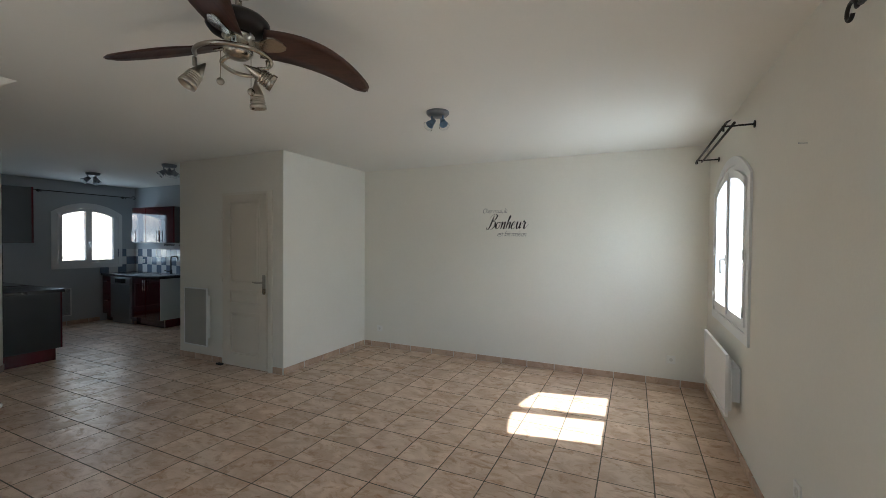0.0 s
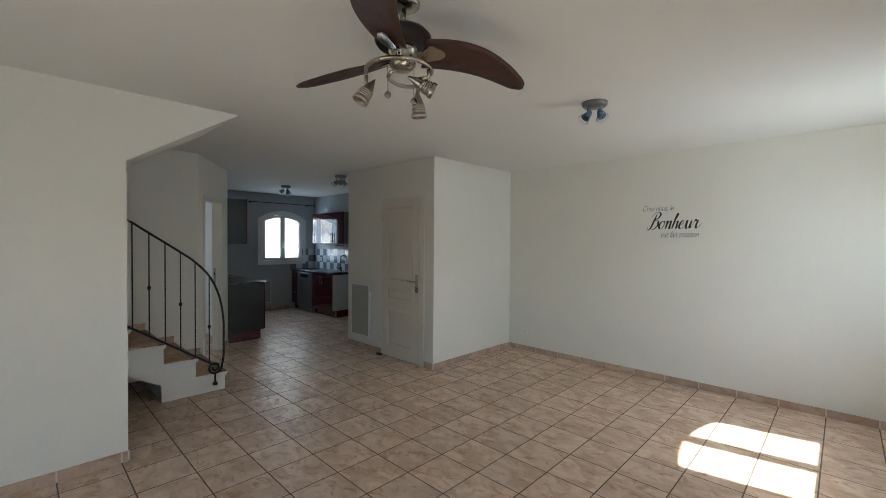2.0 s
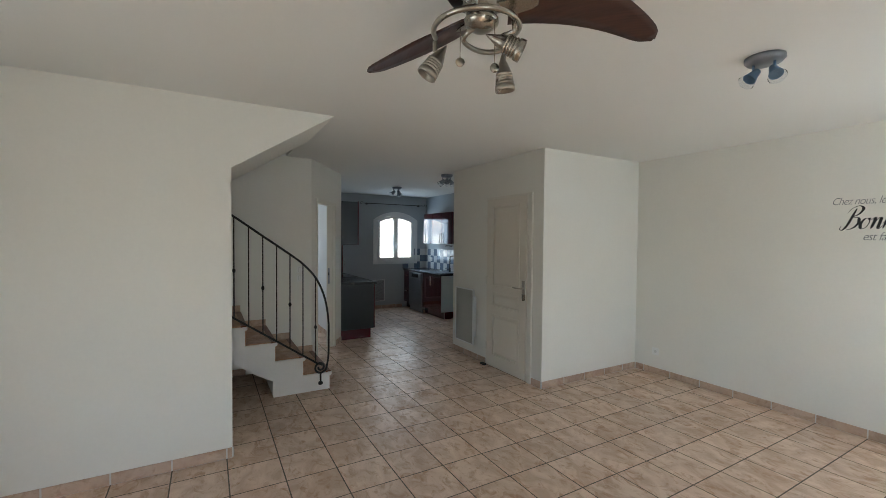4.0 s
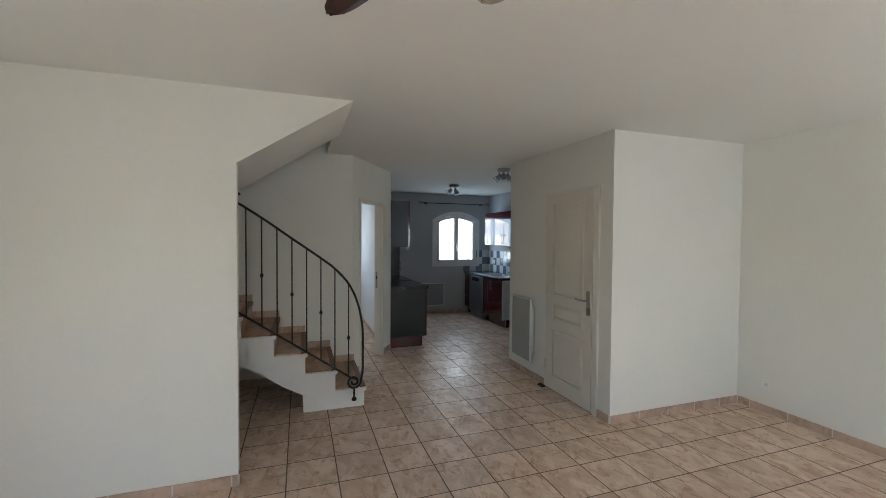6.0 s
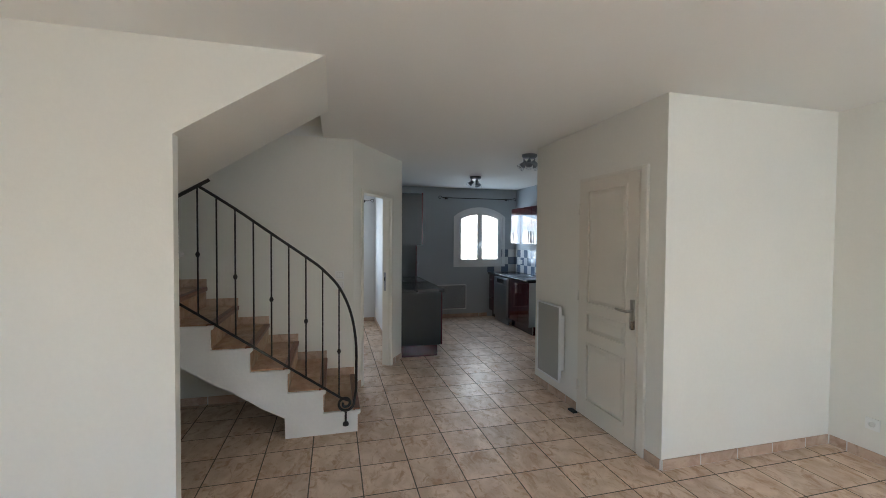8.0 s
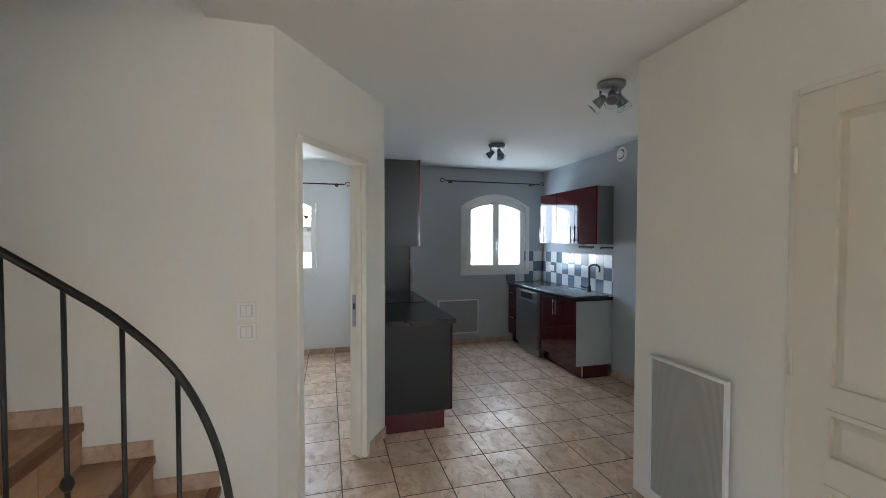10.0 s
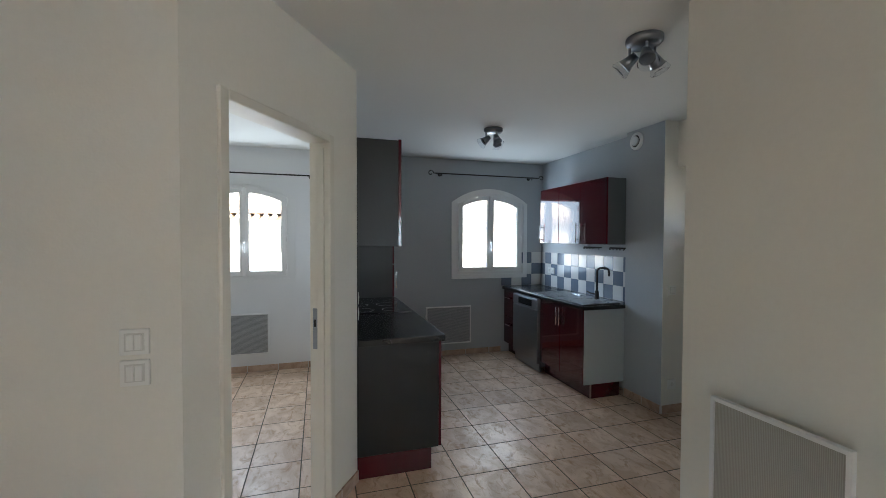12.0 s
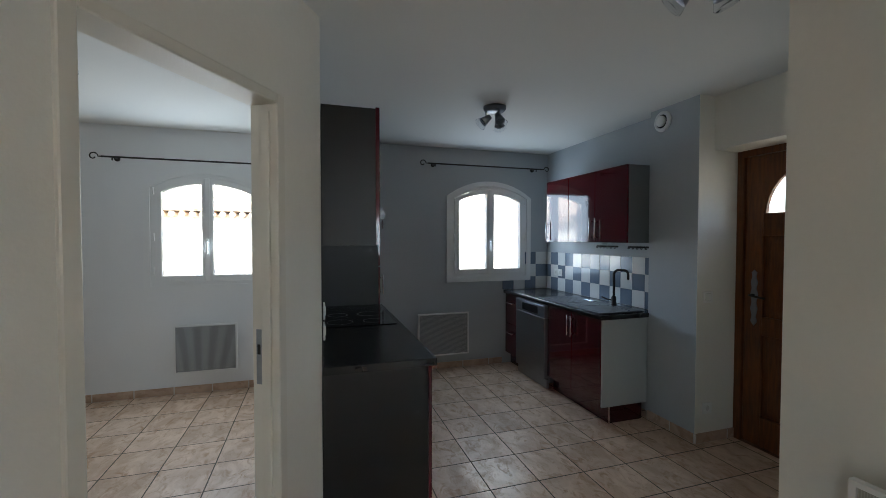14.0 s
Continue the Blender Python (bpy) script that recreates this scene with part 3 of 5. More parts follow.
part("escutcheon", box((hx - 0.021, face - 0.009, 0.885), (hx + 0.021, face, 1.105), 0.012, 3), NICKEL, door, "brushed nickel plate", smooth=True)
part("handle", tube(smooth_path([(hx, face - 0.005, 1.02), (hx, face - 0.045, 1.02), (hx - 0.015, face - 0.055, 1.02), (hx - 0.07, face - 0.055, 1.018), (hx - 0.125, face - 0.052, 1.022)], 5), 0.0095, 10), NICKEL, door, "brushed nickel lever", smooth=True)
for hz in (0.25, 1.05, 1.80):
    part("hinge", lathe([(0, -0.05), (0.008, -0.048), (0.008, 0.048), (0, 0.05)], pose(LX0 - 0.003, face - 0.004, hz), 10), FRAME_PAINT, door, smooth=True)
part("door_wedge", box((-4.36, face - 0.055, 0.001), (-4.27, face - 0.006, 0.02), 0.006), DARK_GAP, door, "black rubber stop")

# doorway frame in the diagonal wall
door = empty("door_bedroom", DIAG, "ivory door frame of an open bedroom doorway", "door", kind="structure")
for nm, lo, hi in (("jamb", (BD0 - 0.012, -0.014, 0), (BD0 + 0.033, 0.112, BDZ + 0.008)), ("jamb", (BD1 - 0.033, -0.014, 0), (BD1 + 0.012, 0.112, BDZ + 0.008)), ("head", (BD0 + 0.033, -0.014, BDZ - 0.033), (BD1 - 0.033, 0.112, BDZ + 0.008))):
    part(nm, box(lo, hi, 0.004), FRAME_PAINT, door)
part("door_stop", box((BD0 + 0.0335, 0.02, 0), (BD0 + 0.046, 0.06, BDZ - 0.06), 0.002), FRAME_PAINT, door)
part("door_stop", box((BD1 - 0.046, 0.02, 0), (BD1 - 0.0335, 0.06, BDZ - 0.06), 0.002), FRAME_PAINT, door)
part("strike_plate", box((BD1 - 0.0365, 0.066, 0.90), (BD1 - 0.0332, 0.092, 1.12), 0.001), STEEL, door, "steel strike plate")
# Dark patch on the plate, painted in place of the hole's shade.
part("latch_hole_shade", box((BD1 - 0.0372, 0.072, 1.02), (BD1 - 0.0366, 0.086, 1.06)), DARK_GAP, door)
# ---- staircase ----
RISE, GOING, NOSE = 0.18, 0.2625, 1.62
stairs = empty("staircase", pose(0, 0, 0), "white plastered staircase with brown tiled treads and wooden nosings", "staircase")
NSTEP = 6
outline = [(NOSE, 0.0)]
for k in range(NSTEP):
    y = NOSE - GOING * k
    outline += [(y, RISE * (k + 1) - 0.012), (max(0.165, y - GOING), RISE * (k + 1) - 0.012)]
outline += [(0.182, 1.0), (0.205, 0.93), (0.225, 0.82), (0.245, 0.725), (0.275, 0.685), (0.326, 0.645), (0.445, 0.550), (0.565, 0.470), (0.690, 0.398), (0.818, 0.318), (0.90, 0.258), (0.95, 0.228), (1.02, 0.19), (1.075, 0.160), (1.080, 0.0)]
part("flight", prism(outline, "x", XB, -4.40), PLASTER, stairs)
for k in range(NSTEP):
    y = NOSE - GOING * k
    z = RISE * (k + 1)
    # white rounded end under each nosing
    part("plaster_lip", prism([(y - 0.02, z - 0.045), (y + 0.012, z - 0.040), (y + 0.022, z - 0.028), (y + 0.022, z - 0.008), (y - 0.02, z - 0.008)], "x", -4.425, -4.396), PLASTER, stairs)
    half = (-4.425 - XB - 0.006) / 3
    for i in range(3):
        a = XB + i * (half + 0.003)
        part("tread_tile", box((a, y - GOING + 0.004, z - 0.012), (a + half, y - 0.034, z), 0.0015), STAIR_TILE, stairs)
        if k:
            part("riser_tile", box((a, y + 0.0005, z - RISE + 0.001), (a + half, y + 0.008, z - 0.042), 0.0015), STAIR_TILE, stairs)
        else:
            part("riser_tile", box((a, y + 0.0005, 0.001), (a + half, y + 0.008, z - 0.042), 0.0015), STAIR_TILE, stairs)
    part("nosing", box((XB, y - 0.034, z - 0.038), (-4.412, y + 0.020, z + 0.002), 0.008, 2), NOSING, stairs, "red-brown stained wooden nosing")
    part("wall_skirting_tile", box((XB + 0.0005, y - GOING + 0.01, z), (XB + 0.012, y + 0.012, z + 0.072), 0.002), SKIRTING, stairs)
# landing and winding steps behind the flight
part("landing", box((XB, YB, 0.90), (-4.471, 0.164, 1.068)), PLASTER, stairs)
part("winder_base", box((-4.470, YB, 0.98), (XS - 0.071, -0.02, 1.42)), PLASTER, stairs)
for i in range(3):
    w = (-4.474 - XB - 0.006) / 3
    part("tread_tile", box((XB + i * (w + 0.003), -0.45, 1.069), (XB + i * (w + 0.003) + w, 0.028, 1.0795), 0.0015), STAIR_TILE, stairs)
# white ends of the winding steps
for y1, z0, z1 in ((0.305, 1.085, 1.265), (0.345, 1.266, 1.430)):
    part("winder_end", add_prism(prism([(0.10, z0), (y1, z0), (y1, z1), (0.10, z1)], "x", -4.472, -4.4005), [(y1, z1 - 0.045), (y1 + 0.035, z1 - 0.035), (y1 + 0.042, z1 - 0.015), (y1 + 0.03, z1), (y1, z1)], "x", -4.472, -4.4005), PLASTER, stairs)

# ---- wrought iron railing ----
XI = -4.395
railing = empty("stair_railing", pose(XI, 0, 0), "black wrought iron stair railing with scrolled end", "railing")
top_rail = smooth_path([(0, 0.500, 1.900), (0, 0.742, 1.742), (0, 0.987, 1.565), (0, 1.233, 1.388), (0, 1.356, 1.290), (0, 1.481, 1.145), (0, 1.565, 0.950), (0, 1.605, 0.720), (0, 1.608, 0.480), (0, 1.606, 0.335), (0, 1.590, 0.24)], 6)
scroll = spiral((0, 1.525, 0.235), 0.065, 0.018, 0.0, -1.55 * 2 * math.pi, ((0, 1, 0), (0, 0, 1)), 40)
part("handrail", tube(top_rail + [p for p in scroll], 0.0105, 8), IRON, railing, smooth=True)
part("upper_rail", tube([(0, 0.575, 1.945), (0, 0.50, 1.900), (0, 0.29, 1.770)], 0.0135, 8), IRON, railing, smooth=True)
low = lambda y: 1.188 + (y - 0.192) * (0.289 - 1.188) / (1.479 - 0.192)
part("lower_rail", tube([(0, 0.10, low(0.10)), (0, 0.7, low(0.7)), (0, 1.50, low(1.50)), (0, 1.555, low(1.50) - 0.02)], 0.0095, 8), IRON, railing, smooth=True)
part("scroll_foot", add_lathe(tube([(0, 1.528, 0.17), (0, 1.528, 0.085)], 0.009, 8), [(0.0, 0.055), (0.022, 0.060), (0.024, 0.075), (0.017, 0.088), (0.0, 0.092)], pose(0, 1.528, 0)), IRON, railing, smooth=True)


def rail_z(y):
    best = min(range(len(top_rail)), key=lambda i: abs(top_rail[i].y - y) + (10 if top_rail[i].z < 0.9 else 0))
    return top_rail[best].z


for i in range(10):
    y = 0.374 + 0.1225 * i
    hi = rail_z(y) if y > 0.49 else 1.805
    lo = low(y)
    bm = tube([(0, y, lo), (0, y, hi)], 0.0060, 6)
    b = part("baluster", bm, IRON, railing, smooth=True)
    if i % 2:
        mid = lo + (hi - lo) * (0.47 if i < 9 else 0.42)
        part("collar", lathe([(0.0065, -0.020), (0.012, -0.012), (0.0155, 0.0), (0.012, 0.012), (0.0065, 0.020)], pose(0, y, mid), 10), IRON, b, smooth=True)


# ---- skirting tiles ----
def skirting(name, p0, p1, normal, label="marbled terracotta skirting tiles with pale joints", hgt=0.072):
    """Tiles along the foot of a wall from p0 to p1; normal points into the room."""
    p0, p1, nrm = Vector((*p0, 0)), Vector((*p1, 0)), Vector((*normal, 0)).normalized()
    d = (p1 - p0).normalized()
    length = (p1 - p0).length
    root = empty(name, Matrix.Translation(p0) @ Matrix.Rotation(math.atan2(d.y, d.x), 4, "Z"), label, "baseboard", kind="structure")
    sgn = 1 if Vector((-d.y, d.x, 0)).dot(nrm) > 0 else -1
    part("joint", box((0.001, sgn * 0.0005, 0.001), (length - 0.001, sgn * 0.0100, hgt - 0.001)), LIGHT_GROUT, root)
    # joints follow the floor's lattice
    along = p0.x if abs(d.x) > abs(d.y) else p0.y
    step = d.x if abs(d.x) > abs(d.y) else d.y
    marks = [0.0] + sorted(s for s in (((k * T - along) / step) for k in range(-40, 40)) if 0.02 < s < length - 0.02) + [length]
    for a, b in zip(marks, marks[1:]):
        part("skirting_tile", box((a + 0.0035, sgn * 0.0006, 0.0015), (b - 0.0035, sgn * 0.0105, hgt), 0.0015), SKIRTING, root)


skirting("baseboard_north", (XC + 0.012, YF), (XR - 0.012, YF), (0, -1))
skirting("baseboard_east", (XR, DOOR_Y1), (XR, YF - 0.012), (-1, 0))
skirting("baseboard_closet_side", (XC, YC), (XC, YF - 0.012), (1, 0))
skirting("baseboard_closet_front", (FX1 + 0.002, YC), (XC, YC), (0, -1))
skirting("baseboard_closet_heater", (XK, YC), (FX0 - 0.002, YC), (0, -1))
skirting("baseboard_closet_end", (XK, YC), (XK, 5.2), (-1, 0))
skirting("baseboard_partition", (XS, YB), (XS, YS), (1, 0))
skirting("baseboard_partition_end", (XS - 0.07, YS), (XS, YS), (0, 1))
skirting("baseboard_under_stairs", (XB, YB), (XB, 0.9), (1, 0))
skirting("baseboard_kitchen_window", (XW, 2.85), (XW, 4.36), (1, 0))
skirting("baseboard_casing", (-6.99, 4.85), (-6.55, 4.85), (0, -1))
skirting("baseboard_entrance", (-6.55, 4.85), (-6.55, 5.22), (1, 0))
skirting("baseboard_bedroom", (XW, YB), (XW, YP - 0.11), (1, 0))
skirting("baseboard_bedroom_partition", (XW + 0.012, YP - 0.1), (-6.4, YP - 0.1), (0, -1))
dv = Vector((dd.x, dd.y))
for nm, a, b in (("baseboard_diagonal", 0.0, BD0 - 0.014), ("baseboard_diagonal_end", BD1 + 0.014, DIAG_LEN)):
    q0, q1 = PA.xy + dv * a, PA.xy + dv * b
    skirting(nm, q0, q1, (dd.y, -dd.x))
skirting("baseboard_stair_corner", (XB, 1.645), (XB, 1.62), (1, 0))


# ---- ceiling fan ----
FX, FY = -1.25, 1.295
fan = empty("ceiling_fan", pose(FX, FY, 0.03), "ceiling fan with three dark walnut blades and nickel spotlights", "ceiling fan")
part("canopy", lathe([(0.0, 2.4695), (0.070, 2.4690), (0.068, 2.458), (0.050, 2.446), (0.022, 2.440), (0.0, 2.440)]), NICKEL, fan, "brushed nickel ceiling canopy", smooth=True)
part("downrod", tube([(0, 0, 2.44), (0, 0, 2.36)], 0.013, 12), NICKEL, fan, smooth=True)
part("motor_housing", lathe([(0.0, 2.366), (0.05, 2.364), (0.100, 2.350), (0.117, 2.332), (0.117, 2.308), (0.106, 2.292), (0.06, 2.282), (0.0, 2.282)], seg=36), MOTOR, fan, "dark bronze motor housing", smooth=True)
part("hub", lathe([(0.0, 2.290), (0.058, 2.288), (0.060, 2.270), (0.052, 2.262), (0.049, 2.226), (0.056, 2.220), (0.054, 2.206), (0.032, 2.190), (0.0, 2.186)], seg=32), NICKEL, fan, "brushed nickel hub", smooth=True)
switch_label = part("label_plate", box((-0.009, -0.0525, 2.230), (0.009, -0.0495, 2.258), 0.001), PVC, fan, "small white label on the hub")
part("label_mark", box((-0.004, -0.0532, 2.236), (0.004, -0.0526, 2.251)), DARK_GAP, switch_label)
switch_label.rotation_euler = (0, 0, radians(33))


def fan_blade():
    """A long blade that sweeps forward to a rounded tip, broad in the middle, drooping a little."""
    bm = bmesh.new()
    rows = []
    n = 24
    for i in range(n + 1):
        t = i / n
        x = 0.085 + 0.475 * t
        centre = Vector((x, 1.0 * x * x, 0))
        along = Vector((1, 2.0 * x, 0)).normalized()
        side = Vector((-along.y, along.x, 0))
        wide = 0.074 + 0.022 * math.sin(math.pi * min(1, t * 1.15)) - 0.024 * t
        if t > 0.85:
            wide *= math.sqrt(max(0.02, 1 - ((t - 0.85) / 0.15) ** 2))
        drop = 0.018 * math.sin(math.pi * t) - 0.026 * t * t
        twist = radians(23 * (1 - 0.75 * t))
        row = []
        for s in (-1, -0.5, 0, 0.5, 1):
            for face in (1, -1):
                p = centre + side * (wide * s * math.cos(twist))
                row.append(bm.verts.new((p.x, p.y, 2.264 + drop - wide * s * math.sin(twist) + 0.006 * (1 - s * s) + face * 0.004 * (1 if abs(s) < 1 else 0.4))))
        rows.append(row)
    for a, b in zip(rows, rows[1:]):
        for k in range(4):
            bm.faces.new((a[2 * k], a[2 * k + 2], b[2 * k + 2], b[2 * k]))
            bm.faces.new((a[2 * k + 1], b[2 * k + 1], b[2 * k + 3], a[2 * k + 3]))
        for k in (0, 8):
            bm.faces.new((a[k], b[k], b[k + 1], a[k + 1]))
    for row in (rows[0], rows[-1]):
        for k in range(4):
            bm.faces.new((row[2 * k], row[2 * k + 1], row[2 * k + 3], row[2 * k + 2]))
    return bm


BLADE_TURN = 45.0
blade_mesh = to_mesh("blade", fan_blade(), True)
blade_mesh.materials.append(BLADE)
def blade_bracket():
    """Rounded nickel plate under the blade's root, narrowing to the hub and following the twist."""
    bm = bmesh.new()
    under = lambda x, y: 2.2575 - (y - x * x) * math.tan(radians(20)) + 0.018 * math.sin(math.pi * (x - 0.085) / 0.475) * (x > 0.085)
    edge = [(0.030, -0.020), (0.075, -0.015), (0.105, -0.034), (0.130, -0.032), (0.165, -0.006), (0.178, 0.012), (0.174, 0.030), (0.155, 0.038), (0.105, 0.036), (0.075, 0.020), (0.030, 0.020)]
    rings = [[bm.verts.new((x, y, under(x, y) + dz)) for x, y in edge] for dz in (-0.006, 0.0)]
    bm.faces.new(rings[0])
    bm.faces.new(rings[1][::-1])
    for i in range(len(edge)):
        j = (i + 1) % len(edge)
        bm.faces.new((rings[0][i], rings[1][i], rings[1][j], rings[0][j]))
    bmesh.ops.recalc_face_normals(bm, faces=bm.faces)
    return bm


arm = blade_bracket()
arm_mesh = to_mesh("blade_bracket", arm)
arm_mesh.materials.append(NICKEL)
for k in range(3):
    b = new("blade", blade_mesh)
    b.parent, b.matrix_local = fan, pose(0, 0, 0, 0, 0, BLADE_TURN + 120 * k)
    a = new("blade_bracket", arm_mesh)
    a.parent = b


def spot_head(parent, place, aim, size=1.0, mat=NICKEL, name="spot_head"):
    """A bullet-shaped spot with grooves, pointing along aim."""
    q = Vector(aim).normalized().to_track_quat("Z", "Y").to_matrix().to_4x4()
    m = Matrix.Translation(place) @ q @ Matrix.Scale(size, 4)
    prof = [(0.0, -0.072), (0.004, -0.066), (0.013, -0.042), (0.021, -0.022), (0.0265, -0.006)]
    for g in range(4):
        z = -0.004 + 0.009 * g
        prof += [(0.0285 + 0.0008 * g, z), (0.0285 + 0.0008 * g, z + 0.005), (0.0255 + 0.0008 * g, z + 0.0055), (0.0255 + 0.0008 * g, z + 0.0085)]
    prof += [(0.033, 0.034), (0.034, 0.052), (0.030, 0.052), (0.026, 0.040), (0.0, 0.036)]
    head = part(name, lathe(prof, m, 22), mat, parent, smooth=True)
    part("bulb", lathe([(0.0, 0.046), (0.012, 0.045), (0.022, 0.040), (0.0, 0.036)], m, 16), LAMP_GLASS, head, smooth=True)
    return head


# looping lamp arm below the hub
VIEW = 51.0                      # turn of the lamp arm about the hub
polar = lambda a, r, z: Vector((r * math.cos(radians(VIEW + a)), r * math.sin(radians(VIEW + a)), z))
loop = [polar(a, r, z + 0.006) for a, r, z in [(172 + 12 * i, 0.152 - 0.0004 * i * i * 0.35, 2.178) for i in range(20)]]
loop += [polar(420, 0.128, 2.172), polar(450, 0.108, 2.168), polar(480, 0.085, 2.172), polar(510, 0.07, 2.178), polar(530, 0.045, 2.188), polar(545, 0.015, 2.20)]
part("lamp_arm", tube(smooth_path(loop, 3), 0.0085, 10), NICKEL, fan, "looping brushed nickel lamp arm", smooth=True)
for base, place, aim in ((polar(175, 0.152, 2.170), polar(178, 0.150, 2.098), polar(200, 0.55, -0.85)), (polar(56, 0.125, 2.168), polar(53, 0.118, 2.080), polar(40, 0.12, -1.0)), (polar(325, 0.125, 2.173), polar(335, 0.090, 2.122), polar(5, 0.85, -0.42))):
    head = spot_head(fan, place, aim, 1.0)
    part("joint_link", tube([base, base - Vector((0, 0, 0.03)), place + (base - place) * 0.25 - aim.normalized() * 0.02], 0.008, 8), NICKEL, head, smooth=True)
for base, ln in ((polar(215, 0.075, 2.19), 0.103), (polar(318, 0.06, 2.19), 0.125)):
    ch = part("pull_chain", tube([base, base - Vector((0, 0, ln))], 0.0015, 5), NICKEL, fan)
    part("pull_tag", lathe([(0, -0.003), (0.014, -0.003), (0.014, 0.003), (0, 0.003)], Matrix.Translation(base - Vector((0, 0, ln + 0.013))) @ pose(0, 0, 0, 90, 0, VIEW + 20), 16), NICKEL, ch, smooth=True)


# ---- ceiling spotlights ----
def ceiling_spots(x, y, turn, heads, mat, label, plate=0.085, size=1.25):
    root = empty("ceiling_spotlight", pose(x, y, H - 0.0005, 0, 0, turn) @ Matrix.Scale(size, 4), label, "ceiling light", "ceiling spotlights")
    part("plate", lathe([(0, 0.0), (plate, 0.0), (plate, -0.016), (plate - 0.012, -0.030), (0, -0.032)], seg=36), GREY_METAL, root, smooth=True)
    for (hx, hy), aim in heads:
        stem = part("stem", tube([(hx, hy, -0.028), (hx, hy, -0.060)], 0.006, 8), mat, root, smooth=True)
        spot = Vector((hx, hy, -0.080)) + Vector(aim).normalized() * 0.012
        q = Vector(aim).normalized().to_track_quat("Z", "Y").to_matrix().to_4x4()
        m = Matrix.Translation(spot) @ q @ Matrix.Scale(1.28, 4)
        cup = part("cup", lathe([(0, -0.035), (0.013, -0.034), (0.018, -0.010), (0.024, 0.012), (0.020, 0.012), (0, 0.0)], m, 18), mat, root, smooth=True)
        part("lamp_glass", lathe([(0.024, 0.010), (0.031, 0.030), (0.028, 0.033), (0.012, 0.028), (0, 0.029)], m, 18), LAMP_GLASS, cup, smooth=True)
    return root


ceiling_spots(-1.20, 3.02, 20, (((-0.045, 0.0), (-0.55, -0.45, -0.75)), ((0.04, -0.01), (0.25, -0.55, -0.75))), BLUE_STEEL, "round blue-grey ceiling plate with two spotlights", size=1.03)
ceiling_spots(-5.448, 3.607, 60, (((-0.05, 0.02), (-0.75, 0.3, -0.65)), ((0.045, 0.025), (0.55, 0.45, -0.75)), ((0.0, -0.04), (0.0, -0.5, -0.85))), STEEL, "round grey metal ceiling plate with spotlights near the closet", 0.07)
ceiling_spots(-7.244, 3.582, 100, (((-0.05, 0.02), (-0.75, 0.3, -0.65)), ((0.045, 0.025), (0.55, 0.45, -0.75)), ((0.0, -0.045), (0.0, -0.5, -0.85))), STEEL, "round grey metal ceiling plate with three spotlights", 0.07)

ceiling_spots(-7.05, 0.86, 75, (((-0.05, 0.02), (-0.75, 0.3, -0.65)), ((0.045, 0.025), (0.75, 0.45, -0.55)), ((0.0, -0.045), (0.0, -0.5, -0.85))), STEEL, "round grey metal ceiling plate with spotlights in the bedroom", 0.07)


# ---- panel heaters ----
def panel_heater(m, w, h, label, grille=GRILLE, stand=0.07):
    """Flat electric heater. Local x along the wall, y towards the room, z up from its lower edge."""
    root = empty("panel_heater", m, label, "heater", "electric panel heaters")
    part("wall_bracket", box((-w / 2 + 0.06, 0.001, 0.09), (w / 2 - 0.06, stand - 0.03, h - 0.10), 0.003), HEATER, root)
    part("back_cover", box((-w / 2 + 0.03, stand - 0.03, 0.03), (w / 2 - 0.03, stand - 0.004, h - 0.03), 0.006), HEATER, root)
    part("front_frame", add_ring(bmesh.new(), rect(-w / 2, w / 2, 0, h), rect(-w / 2 + 0.014, w / 2 - 0.014, 0.014, h - 0.014), "y", stand - 0.004, stand + 0.016), HEATER, root)
    part("grille", box((-w / 2 + 0.014, stand - 0.003, 0.014), (w / 2 - 0.014, stand + 0.009, h - 0.014)), grille or HEATER, root, "perforated metal front with painted slot shade" if grille else "")
    part("thermostat", box((w / 2 - 0.028, stand - 0.028, 0.10), (w / 2 + 0.006, stand - 0.006, h - 0.10), 0.005), HEATER, root)
    return root


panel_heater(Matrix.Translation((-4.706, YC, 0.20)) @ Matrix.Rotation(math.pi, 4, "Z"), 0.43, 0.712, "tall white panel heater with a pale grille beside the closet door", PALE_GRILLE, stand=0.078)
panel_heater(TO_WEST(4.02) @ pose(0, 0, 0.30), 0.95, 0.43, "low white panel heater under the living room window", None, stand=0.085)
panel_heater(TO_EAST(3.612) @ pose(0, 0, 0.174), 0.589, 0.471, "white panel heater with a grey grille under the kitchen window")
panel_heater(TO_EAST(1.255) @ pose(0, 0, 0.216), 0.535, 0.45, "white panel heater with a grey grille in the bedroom")


